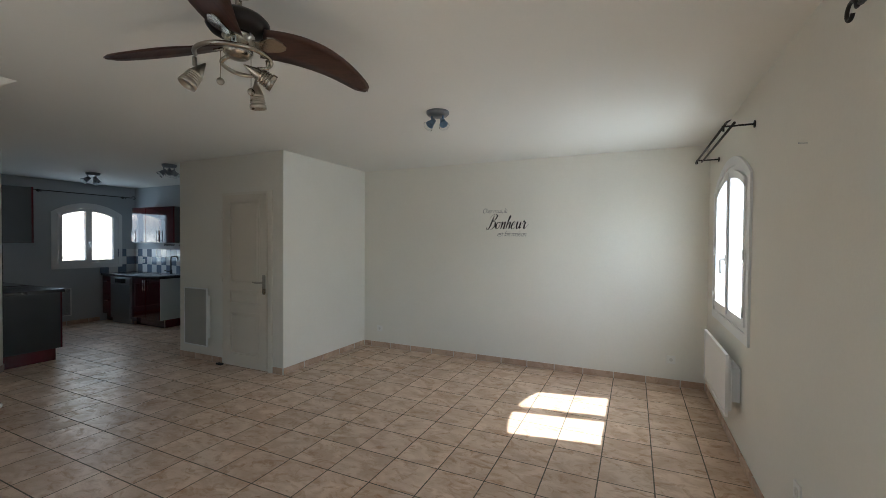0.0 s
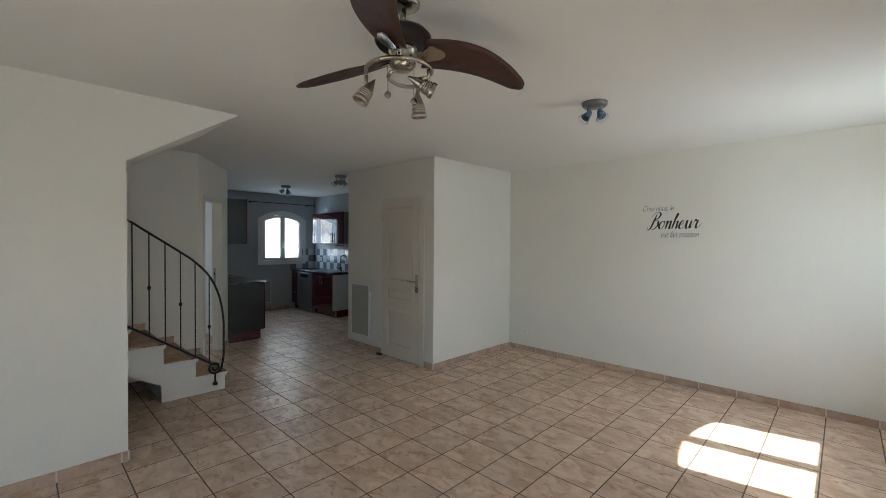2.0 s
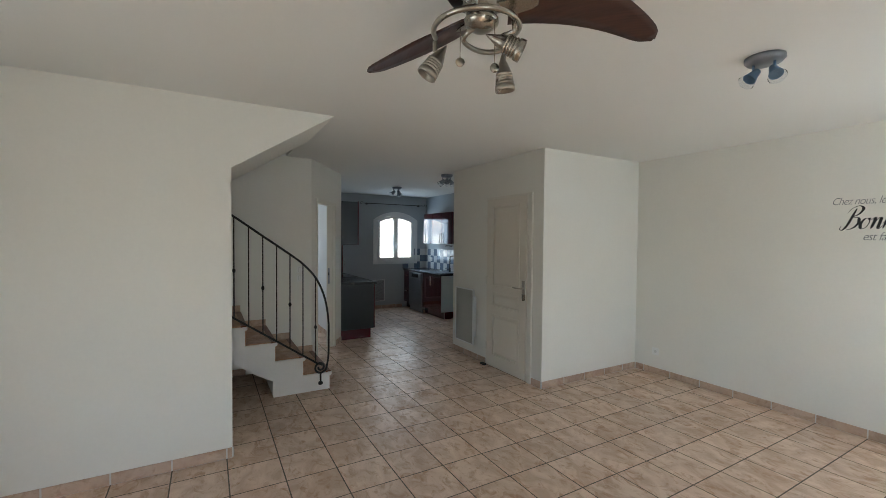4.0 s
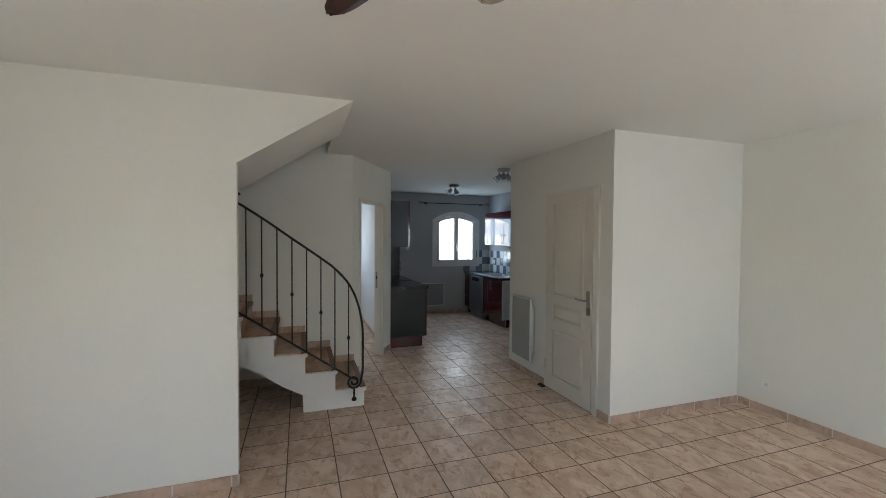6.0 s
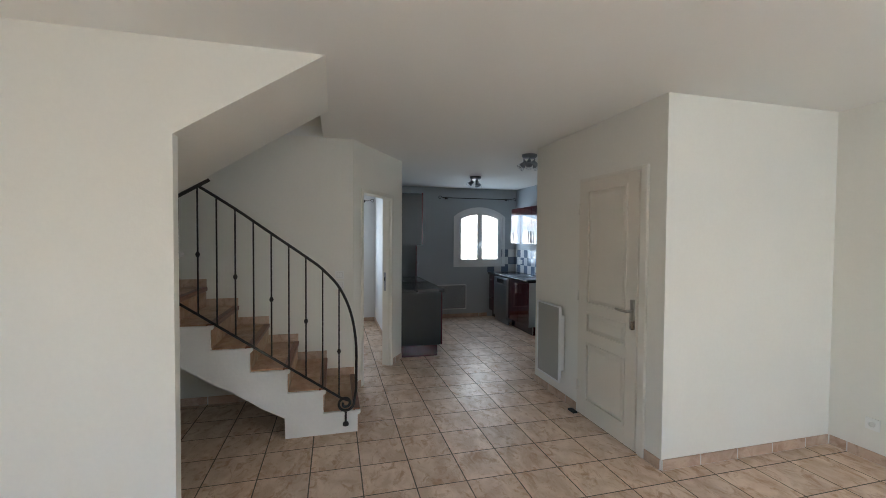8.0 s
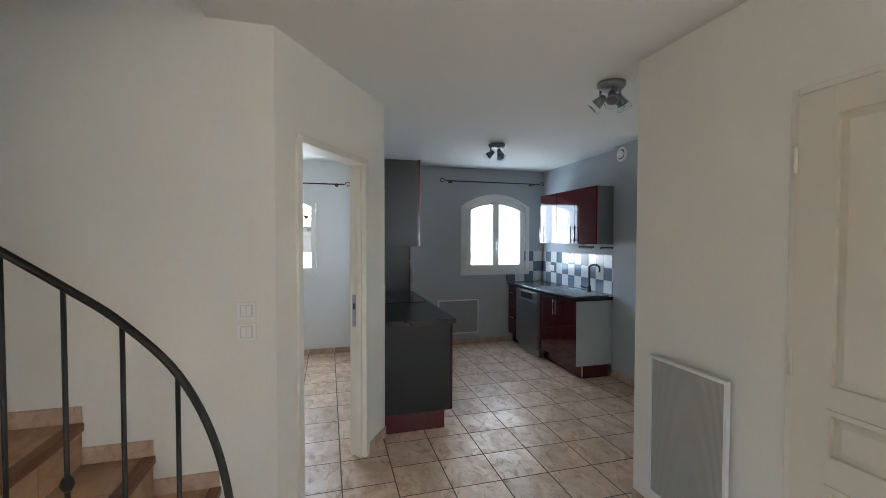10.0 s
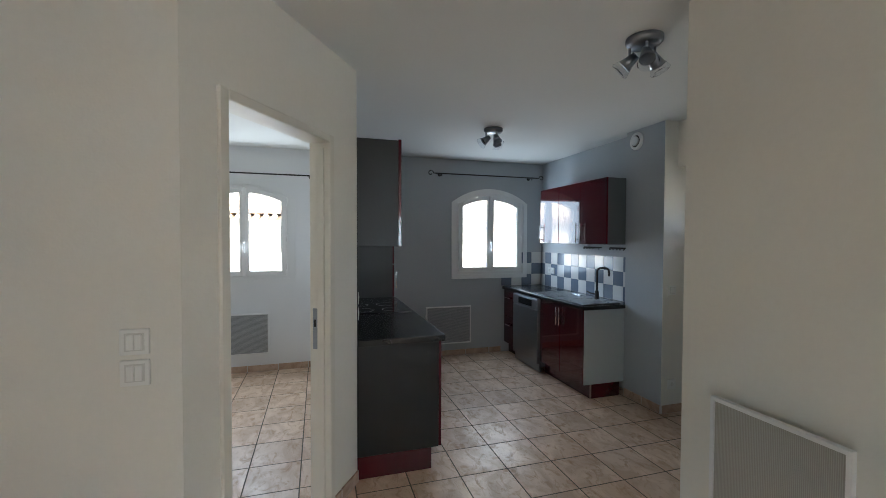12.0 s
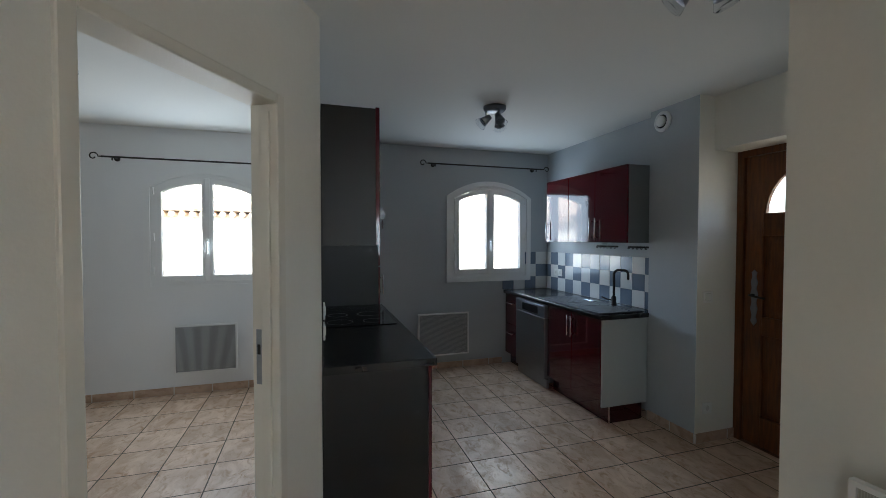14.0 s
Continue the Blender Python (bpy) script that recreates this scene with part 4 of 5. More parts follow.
# ---- curtain rods ----
def curtain_rod(m, a, b, z, label, offset=0.10, double=False, scroll_ends=(True, True)):
    """Local x along the wall, y towards the room."""
    root = empty("curtain_rod", m, label, "curtain rod", "iron curtain rods")
    for k, off in enumerate((offset, offset - 0.045) if double else (offset,)):
        part("rod", tube([(a, off, z), (b, off, z)], 0.008, 10), IRON, root, smooth=True)
    for e, s, on in ((a, -1, scroll_ends[0]), (b, 1, scroll_ends[1])):
        if on:
            pts = [(e, offset, z)] + [Vector((e + s * 0.060, offset, z)) + Vector((s * math.cos(t), 0, -math.sin(t))) * (0.036 - 0.0035 * (t - math.pi)) for t in [math.pi + 0.45 * i for i in range(14)]]
            part("scroll", tube(pts, 0.0055, 8), IRON, root, smooth=True)
        else:
            part("finial", tube([(e, offset, z), (e + s * 0.03, offset, z), (e + s * 0.10, offset - 0.01, z - 0.004)], 0.007, 8, taper=[1, 1, 0.3]), IRON, root, smooth=True)
        br = add_lathe(tube([(e - s * 0.08, 0.001, z), (e - s * 0.08, offset + 0.01, z)], 0.006, 8), [(0, 0), (0.024, 0.0), (0.024, 0.006), (0, 0.008)], Matrix.Translation((e - s * 0.08, 0.001, z)) @ pose(0, 0, 0, -90, 0, 0), 16)
        part("bracket", br, IRON, root, smooth=True)
        part("screw", tube([(e - s * 0.08, offset, z - 0.006), (e - s * 0.08, offset, z - 0.032)], 0.006, 8), IRON, root, smooth=True)
    return root


curtain_rod(TO_EAST(4.126), -0.70, 0.70, 2.297, "black iron curtain rod with scrolled ends over the kitchen window")
curtain_rod(TO_EAST(1.258), -0.79, 0.79, 2.195, "black iron curtain rod with scrolled ends over the bedroom window")
curtain_rod(TO_WEST(3.965), -0.69, 0.69, 2.262, "double black iron curtain rod over the living room window", 0.17, True, (False, False))
curtain_rod(TO_WEST(0.62), -1.07, 1.07, 2.178, "black iron curtain rod with scrolled ends over the glazed door", 0.12)
nail = empty("wall_nail", TO_WEST(2.468) @ pose(0, 0, 1.945), "small steel nail in the white wall", "nail")
part("shaft", tube([(0, -0.005, 0), (0, 0.03, 0.003)], 0.002, 6), STEEL, nail)
part("head", lathe([(0, 0), (0.004, 0), (0.004, 0.002), (0, 0.002)], pose(0, 0.03, 0.003, -90, 0, 0), 8), STEEL, nail)


# ---- switches and sockets ----
def plate_on(name, m, label, category, keys=0, socket=False, w=0.082, h=0.082):
    root = empty(name, m, label, category, "wall switches and sockets")
    part("cover", box((-w / 2, 0.0005, -h / 2), (w / 2, 0.010, h / 2), 0.003, 2), SWITCH, root)
    if keys:
        # Darker plate paints the shade in the gap round the rockers.
        part("key_gap_shade", box((-0.0275, 0.0085, -0.0285), (0.0275, 0.0104, 0.0285)), SOCKET_SHADE, root)
    for i in range(keys):
        kw = 0.046 / keys
        part("rocker", box((-0.023 + i * kw + 0.0011, 0.0105, -0.0245), (-0.023 + (i + 1) * kw - 0.0011, 0.0150, 0.0245), 0.0015), SWITCH, root)
    if socket:
        part("well", lathe([(0.022, 0), (0.022, 0.004), (0.0195, 0.004), (0.018, 0.0005), (0, 0.0005)], pose(0, 0.0098, 0, -90, 0, 0), 20), SWITCH, root)
        # Darker disc paints the shade in the socket's well.
        part("hole_shade", lathe([(0, 0), (0.018, 0), (0.018, 0.0008), (0, 0.0008)], pose(0, 0.0102, 0, -90, 0, 0), 20), SOCKET_SHADE, root)
    return root


ON_STAIRS = lambda y, z: Matrix.Translation((XB, y, z)) @ Matrix.Rotation(radians(-90), 4, "Z")
plate_on("light_switch", ON_STAIRS(1.492, 1.17), "white double light switch on the stair wall", "switch", 2)
plate_on("light_switch", ON_STAIRS(1.492, 1.072), "white double light switch below another one", "switch", 2)
NORTH = lambda x, z: Matrix.Translation((x, YF, z)) @ Matrix.Rotation(math.pi, 4, "Z")
plate_on("power_socket", NORTH(0.556, 0.278), "white power socket low on the lettered wall", "socket", 0, True)
plate_on("power_socket", NORTH(-3.078, 0.262), "white power socket beside the closet corner", "socket", 0, True)
plate_on("power_socket", TO_WEST(2.478) @ pose(0, 0, 0.385), "white power socket on the window wall", "socket", 0, True)
ON_REVEAL = lambda y, z: Matrix.Translation((-6.55, y, z)) @ Matrix.Rotation(radians(-90), 4, "Z")
plate_on("light_switch", ON_REVEAL(4.945, 1.06), "white light switch beside the entrance door", "switch", 1)
plate_on("power_socket", ON_REVEAL(4.955, 0.25), "white power socket beside the entrance door", "socket", 0, True)
KBACK = lambda x, z: Matrix.Translation((x, YK - 0.008, z)) @ Matrix.Rotation(math.pi, 4, "Z")
plate_on("power_socket", KBACK(-8.50, 1.085), "white power socket on the blue and white tiles", "socket", 0, True, 0.07, 0.08)
plate_on("power_socket", KBACK(-8.42, 1.085), "white power socket on the blue and white tiles", "socket", 0, True, 0.07, 0.08)


# ---- wall lettering ----
def lettering(body, size, x, z, mat, shear, root, name, thin=0.0):
    cu = bpy.data.curves.new("letters", "FONT")
    cu.body, cu.size, cu.shear, cu.extrude, cu.offset = body, size, shear, 0.0006, thin
    cu.space_character = 0.9
    tmp = bpy.data.objects.new("letters", cu)
    scene.collection.objects.link(tmp)
    bpy.context.view_layer.update()
    me = bpy.data.meshes.new_from_object(tmp.evaluated_get(bpy.context.evaluated_depsgraph_get()))
    bpy.data.objects.remove(tmp)
    ob = finish(new(name, me), None)
    me.materials.clear()
    me.materials.append(mat)
    ob.parent = root
    ob.matrix_local = Matrix.Translation((x, -0.0016, z)) @ pose(0, 0, 0, 90, 0, 0) @ Matrix.Diagonal((0.76, 1, 1, 1))
    return ob


sign = empty("wall_lettering", Matrix.Translation((0, YF, 0)), "black and grey script lettering on the white wall", "wall sticker")
lettering("Chez nous, le", 0.086, -1.555, 1.862, GREY_INK, 0.35, sign, "first_line", -0.0011)
GLYPHS = {
    "B": (((-0.30, 1.45), (-0.05, 1.85), (0.55, 2.10), (1.05, 1.85), (0.85, 1.35), (0.35, 1.10), (0.95, 0.98), (1.12, 0.50), (0.75, 0.05), (0.25, -0.02), (-0.05, 0.25)), ((0.42, 1.85), (0.28, 1.10), (0.12, 0.30), (-0.20, -0.12), (-0.48, 0.02), (-0.42, 0.28))),
    "o": (((0.70, 0.95), (0.30, 0.90), (0.08, 0.42), (0.32, 0.0), (0.72, 0.16), (0.84, 0.62), (0.66, 0.96), (0.80, 0.82), (1.12, 0.92)),),
    "n": (((0.0, 0.75), (0.20, 1.0), (0.26, 0.60), (0.20, 0.0)), ((0.22, 0.25), (0.48, 0.86), (0.74, 0.96), (0.80, 0.50), (0.82, 0.10), (0.98, 0.02), (1.16, 0.30))),
    "h": (((0.0, 0.40), (0.40, 1.20), (0.54, 1.72), (0.38, 1.84), (0.26, 1.25), (0.20, 0.0)), ((0.22, 0.25), (0.48, 0.84), (0.74, 0.92), (0.80, 0.45), (0.84, 0.06), (1.10, 0.25))),
    "e": (((0.0, 0.30), (0.48, 0.52), (0.68, 0.84), (0.48, 1.0), (0.20, 0.74), (0.15, 0.28), (0.40, 0.0), (0.76, 0.10), (1.02, 0.42)),),
    "u": (((0.0, 0.62), (0.15, 1.0), (0.20, 0.40), (0.40, 0.0), (0.68, 0.28), (0.84, 0.98)), ((0.86, 1.0), (0.80, 0.42), (0.90, 0.05), (1.16, 0.30))),
    "r": (((0.0, 0.40), (0.20, 0.88), (0.30, 1.12), (0.42, 0.90), (0.66, 0.92), (0.62, 0.42), (0.74, 0.04), (1.05, 0.22), (1.36, 0.66)),),
}


def brush_word(word, x, z, unit, tall, slant):
    """A pen-written word: every stroke a thin ribbon, broad going down and fine going up."""
    bm = bmesh.new()
    pen = 0.0
    for n, c in enumerate(word):
        for stroke in GLYPHS[c]:
            pts = smooth_path([(pen + u + slant * v, 0.0, v) for u, v in stroke], 7)
            rows = []
            for i, p in enumerate(pts):
                d = (pts[min(i + 1, len(pts) - 1)] - pts[max(i - 1, 0)]).normalized()
                side = Vector((-d.z, 0, d.x))
                fade = min(1.0, 0.35 + 4.0 * min(i, len(pts) - 1 - i) / len(pts))
                wide = (0.045 + 0.115 * max(0.0, -d.z) ** 1.3) * fade
                rows.append([bm.verts.new(((x + (p.x + s * side.x * wide) * unit), y, z + (p.z + s * side.z * wide * 0.6) * tall)) for s, y in ((-1, -0.0018), (1, -0.0018), (1, -0.0006), (-1, -0.0006))])
            for a, b in zip(rows, rows[1:]):
                for k in range(4):
                    bm.faces.new((a[k], a[(k + 1) % 4], b[(k + 1) % 4], b[k]))
            bm.faces.new(rows[0])
            bm.faces.new(rows[-1])
        pen += {"B": 1.30, "o": 1.02, "h": 1.06, "e": 0.98}.get(c, 1.08)
    return bm


part("middle_line", brush_word("Bonheur", -1.470, 1.664, 0.0615, 0.088, 0.42), INK, sign)
lettering("est fait maison", 0.094, -1.362, 1.572, GREY_INK, 0.35, sign, "last_line", -0.0011)
# ---- kitchen: left run ----
LX, LF = -6.29, 2.85      # end of the run, front of the worktop


def bar_handle(a, b, off, parent):
    """A steel bar on two posts from a to b; off points out of the door."""
    a, b, off = Vector(a), Vector(b), Vector(off)
    d = (b - a) * 0.14
    bm = tube([a + off, b + off], 0.006, 8)
    for p in (a + d, b - d):
        add_tube(bm, [p, p + off], 0.0045, 6)
    return part("handle", bm, CHROME, parent, "steel bar handle", smooth=True)


cab = empty("base_cabinet", pose(-6.80, 2.55, 0), "black-sided base cabinet with red gloss doors under the hob", "cabinet", "kitchen base cabinets")
cab.matrix_world = pose(0, 0, 0)
part("body", box((-8.08, YP + 0.002, 0.145), (LX - 0.018, 2.79, 0.835), 0.001), BLACK_PANEL, cab)
part("end_panel", box((LX - 0.018, YP + 0.002, 0.145), (LX, 2.79, 0.835), 0.0015), BLACK_PANEL, cab, "black laminate end panel")
part("plinth", box((-8.08, YP + 0.002, 0.001), (LX - 0.012, 2.745, 0.1445), 0.001), RED, cab, "dark red plinth")
for i in range(3):
    a, b = -8.08 + i * 0.597, -8.08 + (i + 1) * 0.597
    d = part("door", box((a + 0.002, 2.7905, 0.148), (b - 0.002, 2.809, 0.833), 0.0015), RED, cab)
top_l = empty("worktop", pose(0, 0, 0), "black laminate worktop over the hob cabinets", "worktop")
part("slab", box((-8.08, YP + 0.002, 0.836), (LX + 0.011, LF - 0.021, 0.874), 0.003, 2), WORKTOP, top_l)
part("edge_strip", box((LX + 0.0112, YP + 0.002, 0.8365), (LX + 0.0125, LF - 0.021, 0.8735)), WORKTOP, top_l)
part("edge_strip", box((-8.08, LF - 0.0208, 0.8365), (LX + 0.0125, LF - 0.0195, 0.8735)), WORKTOP, top_l)
hob = empty("hob", pose(-7.45, 2.53, 0.8745), "flush black glass hob in the worktop", "hob")
part("glass", box((-0.29, -0.255, 0.0), (0.29, 0.265, 0.005), 0.002), HOB, hob)
for hx, hy, r in ((-0.14, 0.12, 0.09), (0.14, 0.12, 0.075), (-0.14, -0.12, 0.075), (0.14, -0.12, 0.09)):
    part("ring", add_ring(bmesh.new(), [(hx + r * math.cos(t), hy + r * math.sin(t)) for t in [i * math.pi / 16 for i in range(32)]], [(hx + (r - 0.003) * math.cos(t), hy + (r - 0.003) * math.sin(t)) for t in [i * math.pi / 16 for i in range(32)]], "z", 0.0051, 0.0054), GREY_INK, hob)
splash = tagged(part("backsplash_panel", box((-8.08, YP + 0.001, 0.875), (LX - 0.003, YP + 0.0015 + 0.006, 1.445)), BLACK_PANEL), "black backsplash panel behind the hob", "panel")
tall = empty("tall_cabinet", pose(0, 0, 0), "tall black-sided kitchen cabinet with red gloss doors", "cabinet")
part("body", box((-8.68, YP + 0.002, 0.12), (-8.082, 2.80, 2.064), 0.001), BLACK_PANEL, tall)
part("plinth", box((-8.68, YP + 0.002, 0.001), (-8.082, 2.75, 0.1195), 0.001), RED, tall)
for a, b in ((0.125, 0.87), (0.875, 1.22), (1.225, 2.095)):
    d = part("door", box((-8.678, 2.8005, a), (-8.084, 2.819, b), 0.0015), RED, tall)
    zc = (a + b) / 2
    bar_handle((-8.13, 2.819, zc - 0.09), (-8.13, 2.819, zc + 0.09), (0, 0.032, 0), d)
upper = empty("wall_cabinet", pose(0, 0, 0), "black-sided wall cabinet with red gloss door over the hob", "cabinet", "kitchen wall cabinets")
part("body", box((-6.89, YP + 0.002, 1.447), (LX, 2.525, 2.105), 0.001), BLACK_PANEL, upper)
d = part("door", box((-6.888, 2.5255, 1.449), (LX - 0.001, 2.545, 2.112), 0.0015), RED, upper)
upper2 = empty("wall_cabinet", pose(0, 0, 0), "black-sided wall cabinet with red gloss door beside the hood", "cabinet", "kitchen wall cabinets")
part("body", box((-8.08, YP + 0.002, 1.447), (-7.495, 2.525, 2.105), 0.001), BLACK_PANEL, upper2)
part("door", box((-8.078, 2.5255, 1.449), (-7.497, 2.545, 2.112), 0.0015), RED, upper2)
hood = empty("cooker_hood", pose(0, 0, 0), "steel cooker hood projecting between the wall cabinets", "cooker hood")
part("canopy", prism([(YP + 0.002, 1.60), (2.66, 1.60), (2.675, 1.625), (2.65, 1.675), (2.57, 1.70), (YP + 0.002, 1.70)], "x", -7.492, -6.893), GREY_METAL, hood)
part("chimney", box((-7.40, YP + 0.002, 1.70), (-6.98, 2.50, 2.105), 0.003), STEEL, hood)
# hinges seen on the edge of the corner
for nm, z in (("power_socket", 1.02), ("power_socket", 1.12)):
    plate_on(nm, Matrix.Translation((LX - 0.12, YP + 0.0085, z)) , "white power socket on the black backsplash", "socket", 0, True, 0.07, 0.08)

# ---- kitchen: right run ----
RF = 4.405                # front of the base doors
unit = empty("sink_cabinet", pose(0, 0, 0), "dark red gloss sink cabinet with a pale side", "cabinet", "kitchen base cabinets")
part("body", box((-7.80, RF + 0.019, 0.135), (-7.018, 4.848, 0.835), 0.001), PALE_PANEL, unit)
part("side_panel", box((-7.0175, RF + 0.004, 0.135), (-7.0, 4.847, 0.836), 0.001), PALE_PANEL, unit, "pale grey side panel")
part("plinth", box((-7.80, 4.475, 0.001), (-7.004, 4.80, 0.1345), 0.001), RED, unit, "dark red plinth")
part("plinth_trim", box((-7.0035, 4.469, 0.001), (-6.997, 4.485, 0.1345), 0.001), CHROME, unit, "bright plinth corner strip")
for a, b, hx in ((-7.798, -7.411, -7.435), (-7.407, -7.0185, -7.383)):
    d = part("door", box((a, RF, 0.138), (b, RF + 0.0185, 0.833), 0.0015), RED, unit)
    bar_handle((hx, RF, 0.62), (hx, RF, 0.80), (0, -0.03, 0), d)
dw = empty("dishwasher", pose(0, 0, 0), "freestanding stainless steel dishwasher under the worktop", "dishwasher")
part("body", box((-8.40, RF + 0.03, 0.06), (-7.802, 4.95, 0.832), 0.003), STEEL, dw)
part("door", box((-8.398, RF - 0.035, 0.10), (-7.806, RF + 0.0295, 0.70), 0.008, 2), STEEL, dw, smooth=False)
panel = part("control_panel", box((-8.398, RF - 0.035, 0.702), (-7.806, RF + 0.0295, 0.825), 0.008, 2), STEEL, dw)
part("grip", box((-8.25, RF - 0.0365, 0.725), (-7.93, RF - 0.0345, 0.80), 0.0005), HOB, panel, "black recessed grip")
part("kick_panel", box((-8.396, RF - 0.004, 0.004), (-7.808, RF + 0.0295, 0.097), 0.004), STEEL, dw)
drawers = empty("drawer_cabinet", pose(0, 0, 0), "narrow dark red drawer cabinet in the corner", "cabinet", "kitchen base cabinets")
part("body", box((-8.728, RF + 0.019, 0.135), (-8.402, 4.95, 0.835), 0.001), BLACK_PANEL, drawers)
part("plinth", box((-8.728, 4.475, 0.001), (-8.402, 4.80, 0.1345), 0.001), RED, drawers)
for a, b in ((0.138, 0.485), (0.489, 0.833)):
    d = part("drawer_front", box((-8.726, RF, a), (-8.404, RF + 0.0185, b), 0.0015), RED, drawers)
    bar_handle((-8.64, RF, b - 0.10), (-8.49, RF, b - 0.10), (0, -0.03, 0), d)
top_r = empty("worktop", pose(0, 0, 0), "black laminate worktop with an inset sink", "worktop")
part("slab", box((-8.728, 4.375, 0.836), (-6.985, 4.848, 0.874), 0.006, 2), WORKTOP, top_r)
part("slab", box((-8.728, 4.8485, 0.836), (-7.0005, YK - 0.001, 0.874), 0.001), WORKTOP, top_r)
sink = empty("kitchen_sink", pose(-7.50, 4.63, 0.8745), "black composite sink with drainer and two bowls", "sink")


def bowl(x0, x1, y0, y1, depth):
    bm = bmesh.new()
    n = 6
    def rr(a, b, c, d, r):
        out = []
        for cx, cy, t0 in ((b - r, d - r, 0), (a + r, d - r, 90), (a + r, c + r, 180), (b - r, c + r, 270)):
            out += [(cx + r * math.cos(radians(t0 + 90 * i / n)), cy + r * math.sin(radians(t0 + 90 * i / n))) for i in range(n + 1)]
        return out
    rings = [[bm.verts.new((x, y, z)) for x, y in rr(x0 + i, x1 - i, y0 + i, y1 - i, 0.04)] for i, z in ((-0.008, 0.0115), (0.0, 0.0118), (0.003, 0.006), (0.01, 0.0062))]
    for a, b in zip(rings, rings[1:]):
        for k in range(len(a)):
            bm.faces.new((a[k], a[(k + 1) % len(a)], b[(k + 1) % len(a)], b[k]))
    bm.faces.new(rings[-1])
    return bm


part("deck", box((-0.48, -0.225, 0.0), (0.47, 0.20, 0.010), 0.004, 2), SINK, sink)
part("bowl", bowl(0.13, 0.44, -0.19, 0.10, 0.16), HOB, sink, "large black bowl")
part("bowl", bowl(-0.06, 0.10, -0.17, 0.08, 0.12), HOB, sink, "small black bowl")
for i in range(6):
    part("drainer_rib", box((-0.43, -0.17 + 0.05 * i, 0.0102), (-0.12, -0.155 + 0.05 * i, 0.013), 0.001), SINK, sink)
part("drain_cover", box((-0.20, 0.11, 0.0102), (-0.06, 0.16, 0.016), 0.004), CHROME, sink)
tap = empty("kitchen_tap", pose(-7.33, 4.785, 0.885), "tall black swan-neck kitchen tap", "tap")
part("base", lathe([(0, 0), (0.026, 0), (0.026, 0.006), (0.021, 0.012), (0.021, 0.07), (0.012, 0.085), (0, 0.086)]), IRON, tap, smooth=True)
part("spout", tube(smooth_path([(0, 0, 0.08), (0, 0, 0.20), (0, 0, 0.282), (0.02, 0.008, 0.310), (0.042, 0.019, 0.317), (0.085, 0.037, 0.317), (0.108, 0.047, 0.306), (0.116, 0.051, 0.280), (0.116, 0.051, 0.238)], 5), 0.0105, 10), IRON, tap, smooth=True)
part("lever", tube([(-0.015, -0.01, 0.045), (-0.045, -0.035, 0.05), (-0.085, -0.06, 0.068)], 0.007, 8), IRON, tap, smooth=True)

# wall cabinets over the sink
UF = 4.628
for x0, x1, doors, hx in ((-8.20, -7.802, 1, None), (-7.798, -7.0, 2, None)):
    u = empty("wall_cabinet", pose(0, 0, 0), "dark red gloss wall cabinet with grey sides above the sink", "cabinet", "kitchen wall cabinets")
    part("body", box((x0, UF + 0.019, 1.445), (x1 - 0.001, 4.9585 if x1 < -7.1 else 4.848, 2.075), 0.001), CARCASS, u)
    w = (x1 - x0) / doors
    for i in range(doors):
        a, b = x0 + w * i + 0.0015, x0 + w * (i + 1) - 0.0015
        d = part("door", box((a, UF, 1.447), (b, UF + 0.0185, 2.077), 0.0015), RED, u)
        hx = b - 0.035 if (doors == 2 and i == 0) else a + 0.035
        bar_handle((hx, UF, 1.46), (hx, UF, 1.66), (0, -0.03, 0), d)
rail = empty("knife_rack", pose(-7.62, YK - 0.010, 1.405), "short black hook rail under the wall cabinets", "hook rail", "hook rails")
part("bar", box((-0.15, -0.012, -0.008), (0.15, 0.0, 0.008), 0.003), IRON, rail)
for i in range(6):
    part("hook", tube(smooth_path([(-0.125 + 0.05 * i, -0.012, 0.0), (-0.125 + 0.05 * i, -0.03, -0.006), (-0.115 + 0.05 * i, -0.034, -0.018), (-0.105 + 0.05 * i, -0.028, -0.010)], 3), 0.004, 6), IRON, rail, smooth=True)
copy_thing(rail, pose(-7.19, YK - 0.010, 1.405))
lamp = empty("under_cabinet_lamp", pose(-7.42, 4.75, 1.445), "small steel lamp under the wall cabinet", "lamp")
part("housing", lathe([(0, -0.018), (0.025, -0.017), (0.028, 0.0), (0, 0.0)], pose(0, 0, -0.0005)), STEEL, lamp, smooth=True)

# checkered wall tiles
TW = 0.1475


def wall_tiles(name, m, cols, rows, first, label, skip=lambda c, r: False):
    root = empty(name, m, label, "wall tiles", kind="structure")
    part("grout", box((0.0005, 0.0005, 0.0), (cols * TW, 0.004, rows * TW)), LIGHT_GROUT, root)
    meshes = []
    for mat in (TILE_WHITE, TILE_BLUE):
        me = to_mesh("wall_tile", box((0.0012, 0.0042, 0.0012), (TW - 0.0012, 0.0078, TW - 0.0012), 0.0012))
        me.materials.append(mat)
        meshes.append(me)
    for c in range(cols):
        for r in range(rows):
            if not skip(c, r):
                ob = new("wall_tile", meshes[(c + r + first) % 2])
                ob.parent = root
                ob.location = (c * TW, 0, r * TW)


wall_tiles("wall_tiles_sink", Matrix.Translation((-7.002, YK, 0.875)) @ Matrix.Rotation(math.pi, 4, "Z"), 12, 3, 1, "blue-grey and white checkered wall tiles above the worktop")
wall_tiles("wall_tiles_window", TO_EAST(0) @ pose(-(YK - 0.01), 0, 0.875), 2, 3, 0, "blue-grey and white checkered wall tiles beside the window")
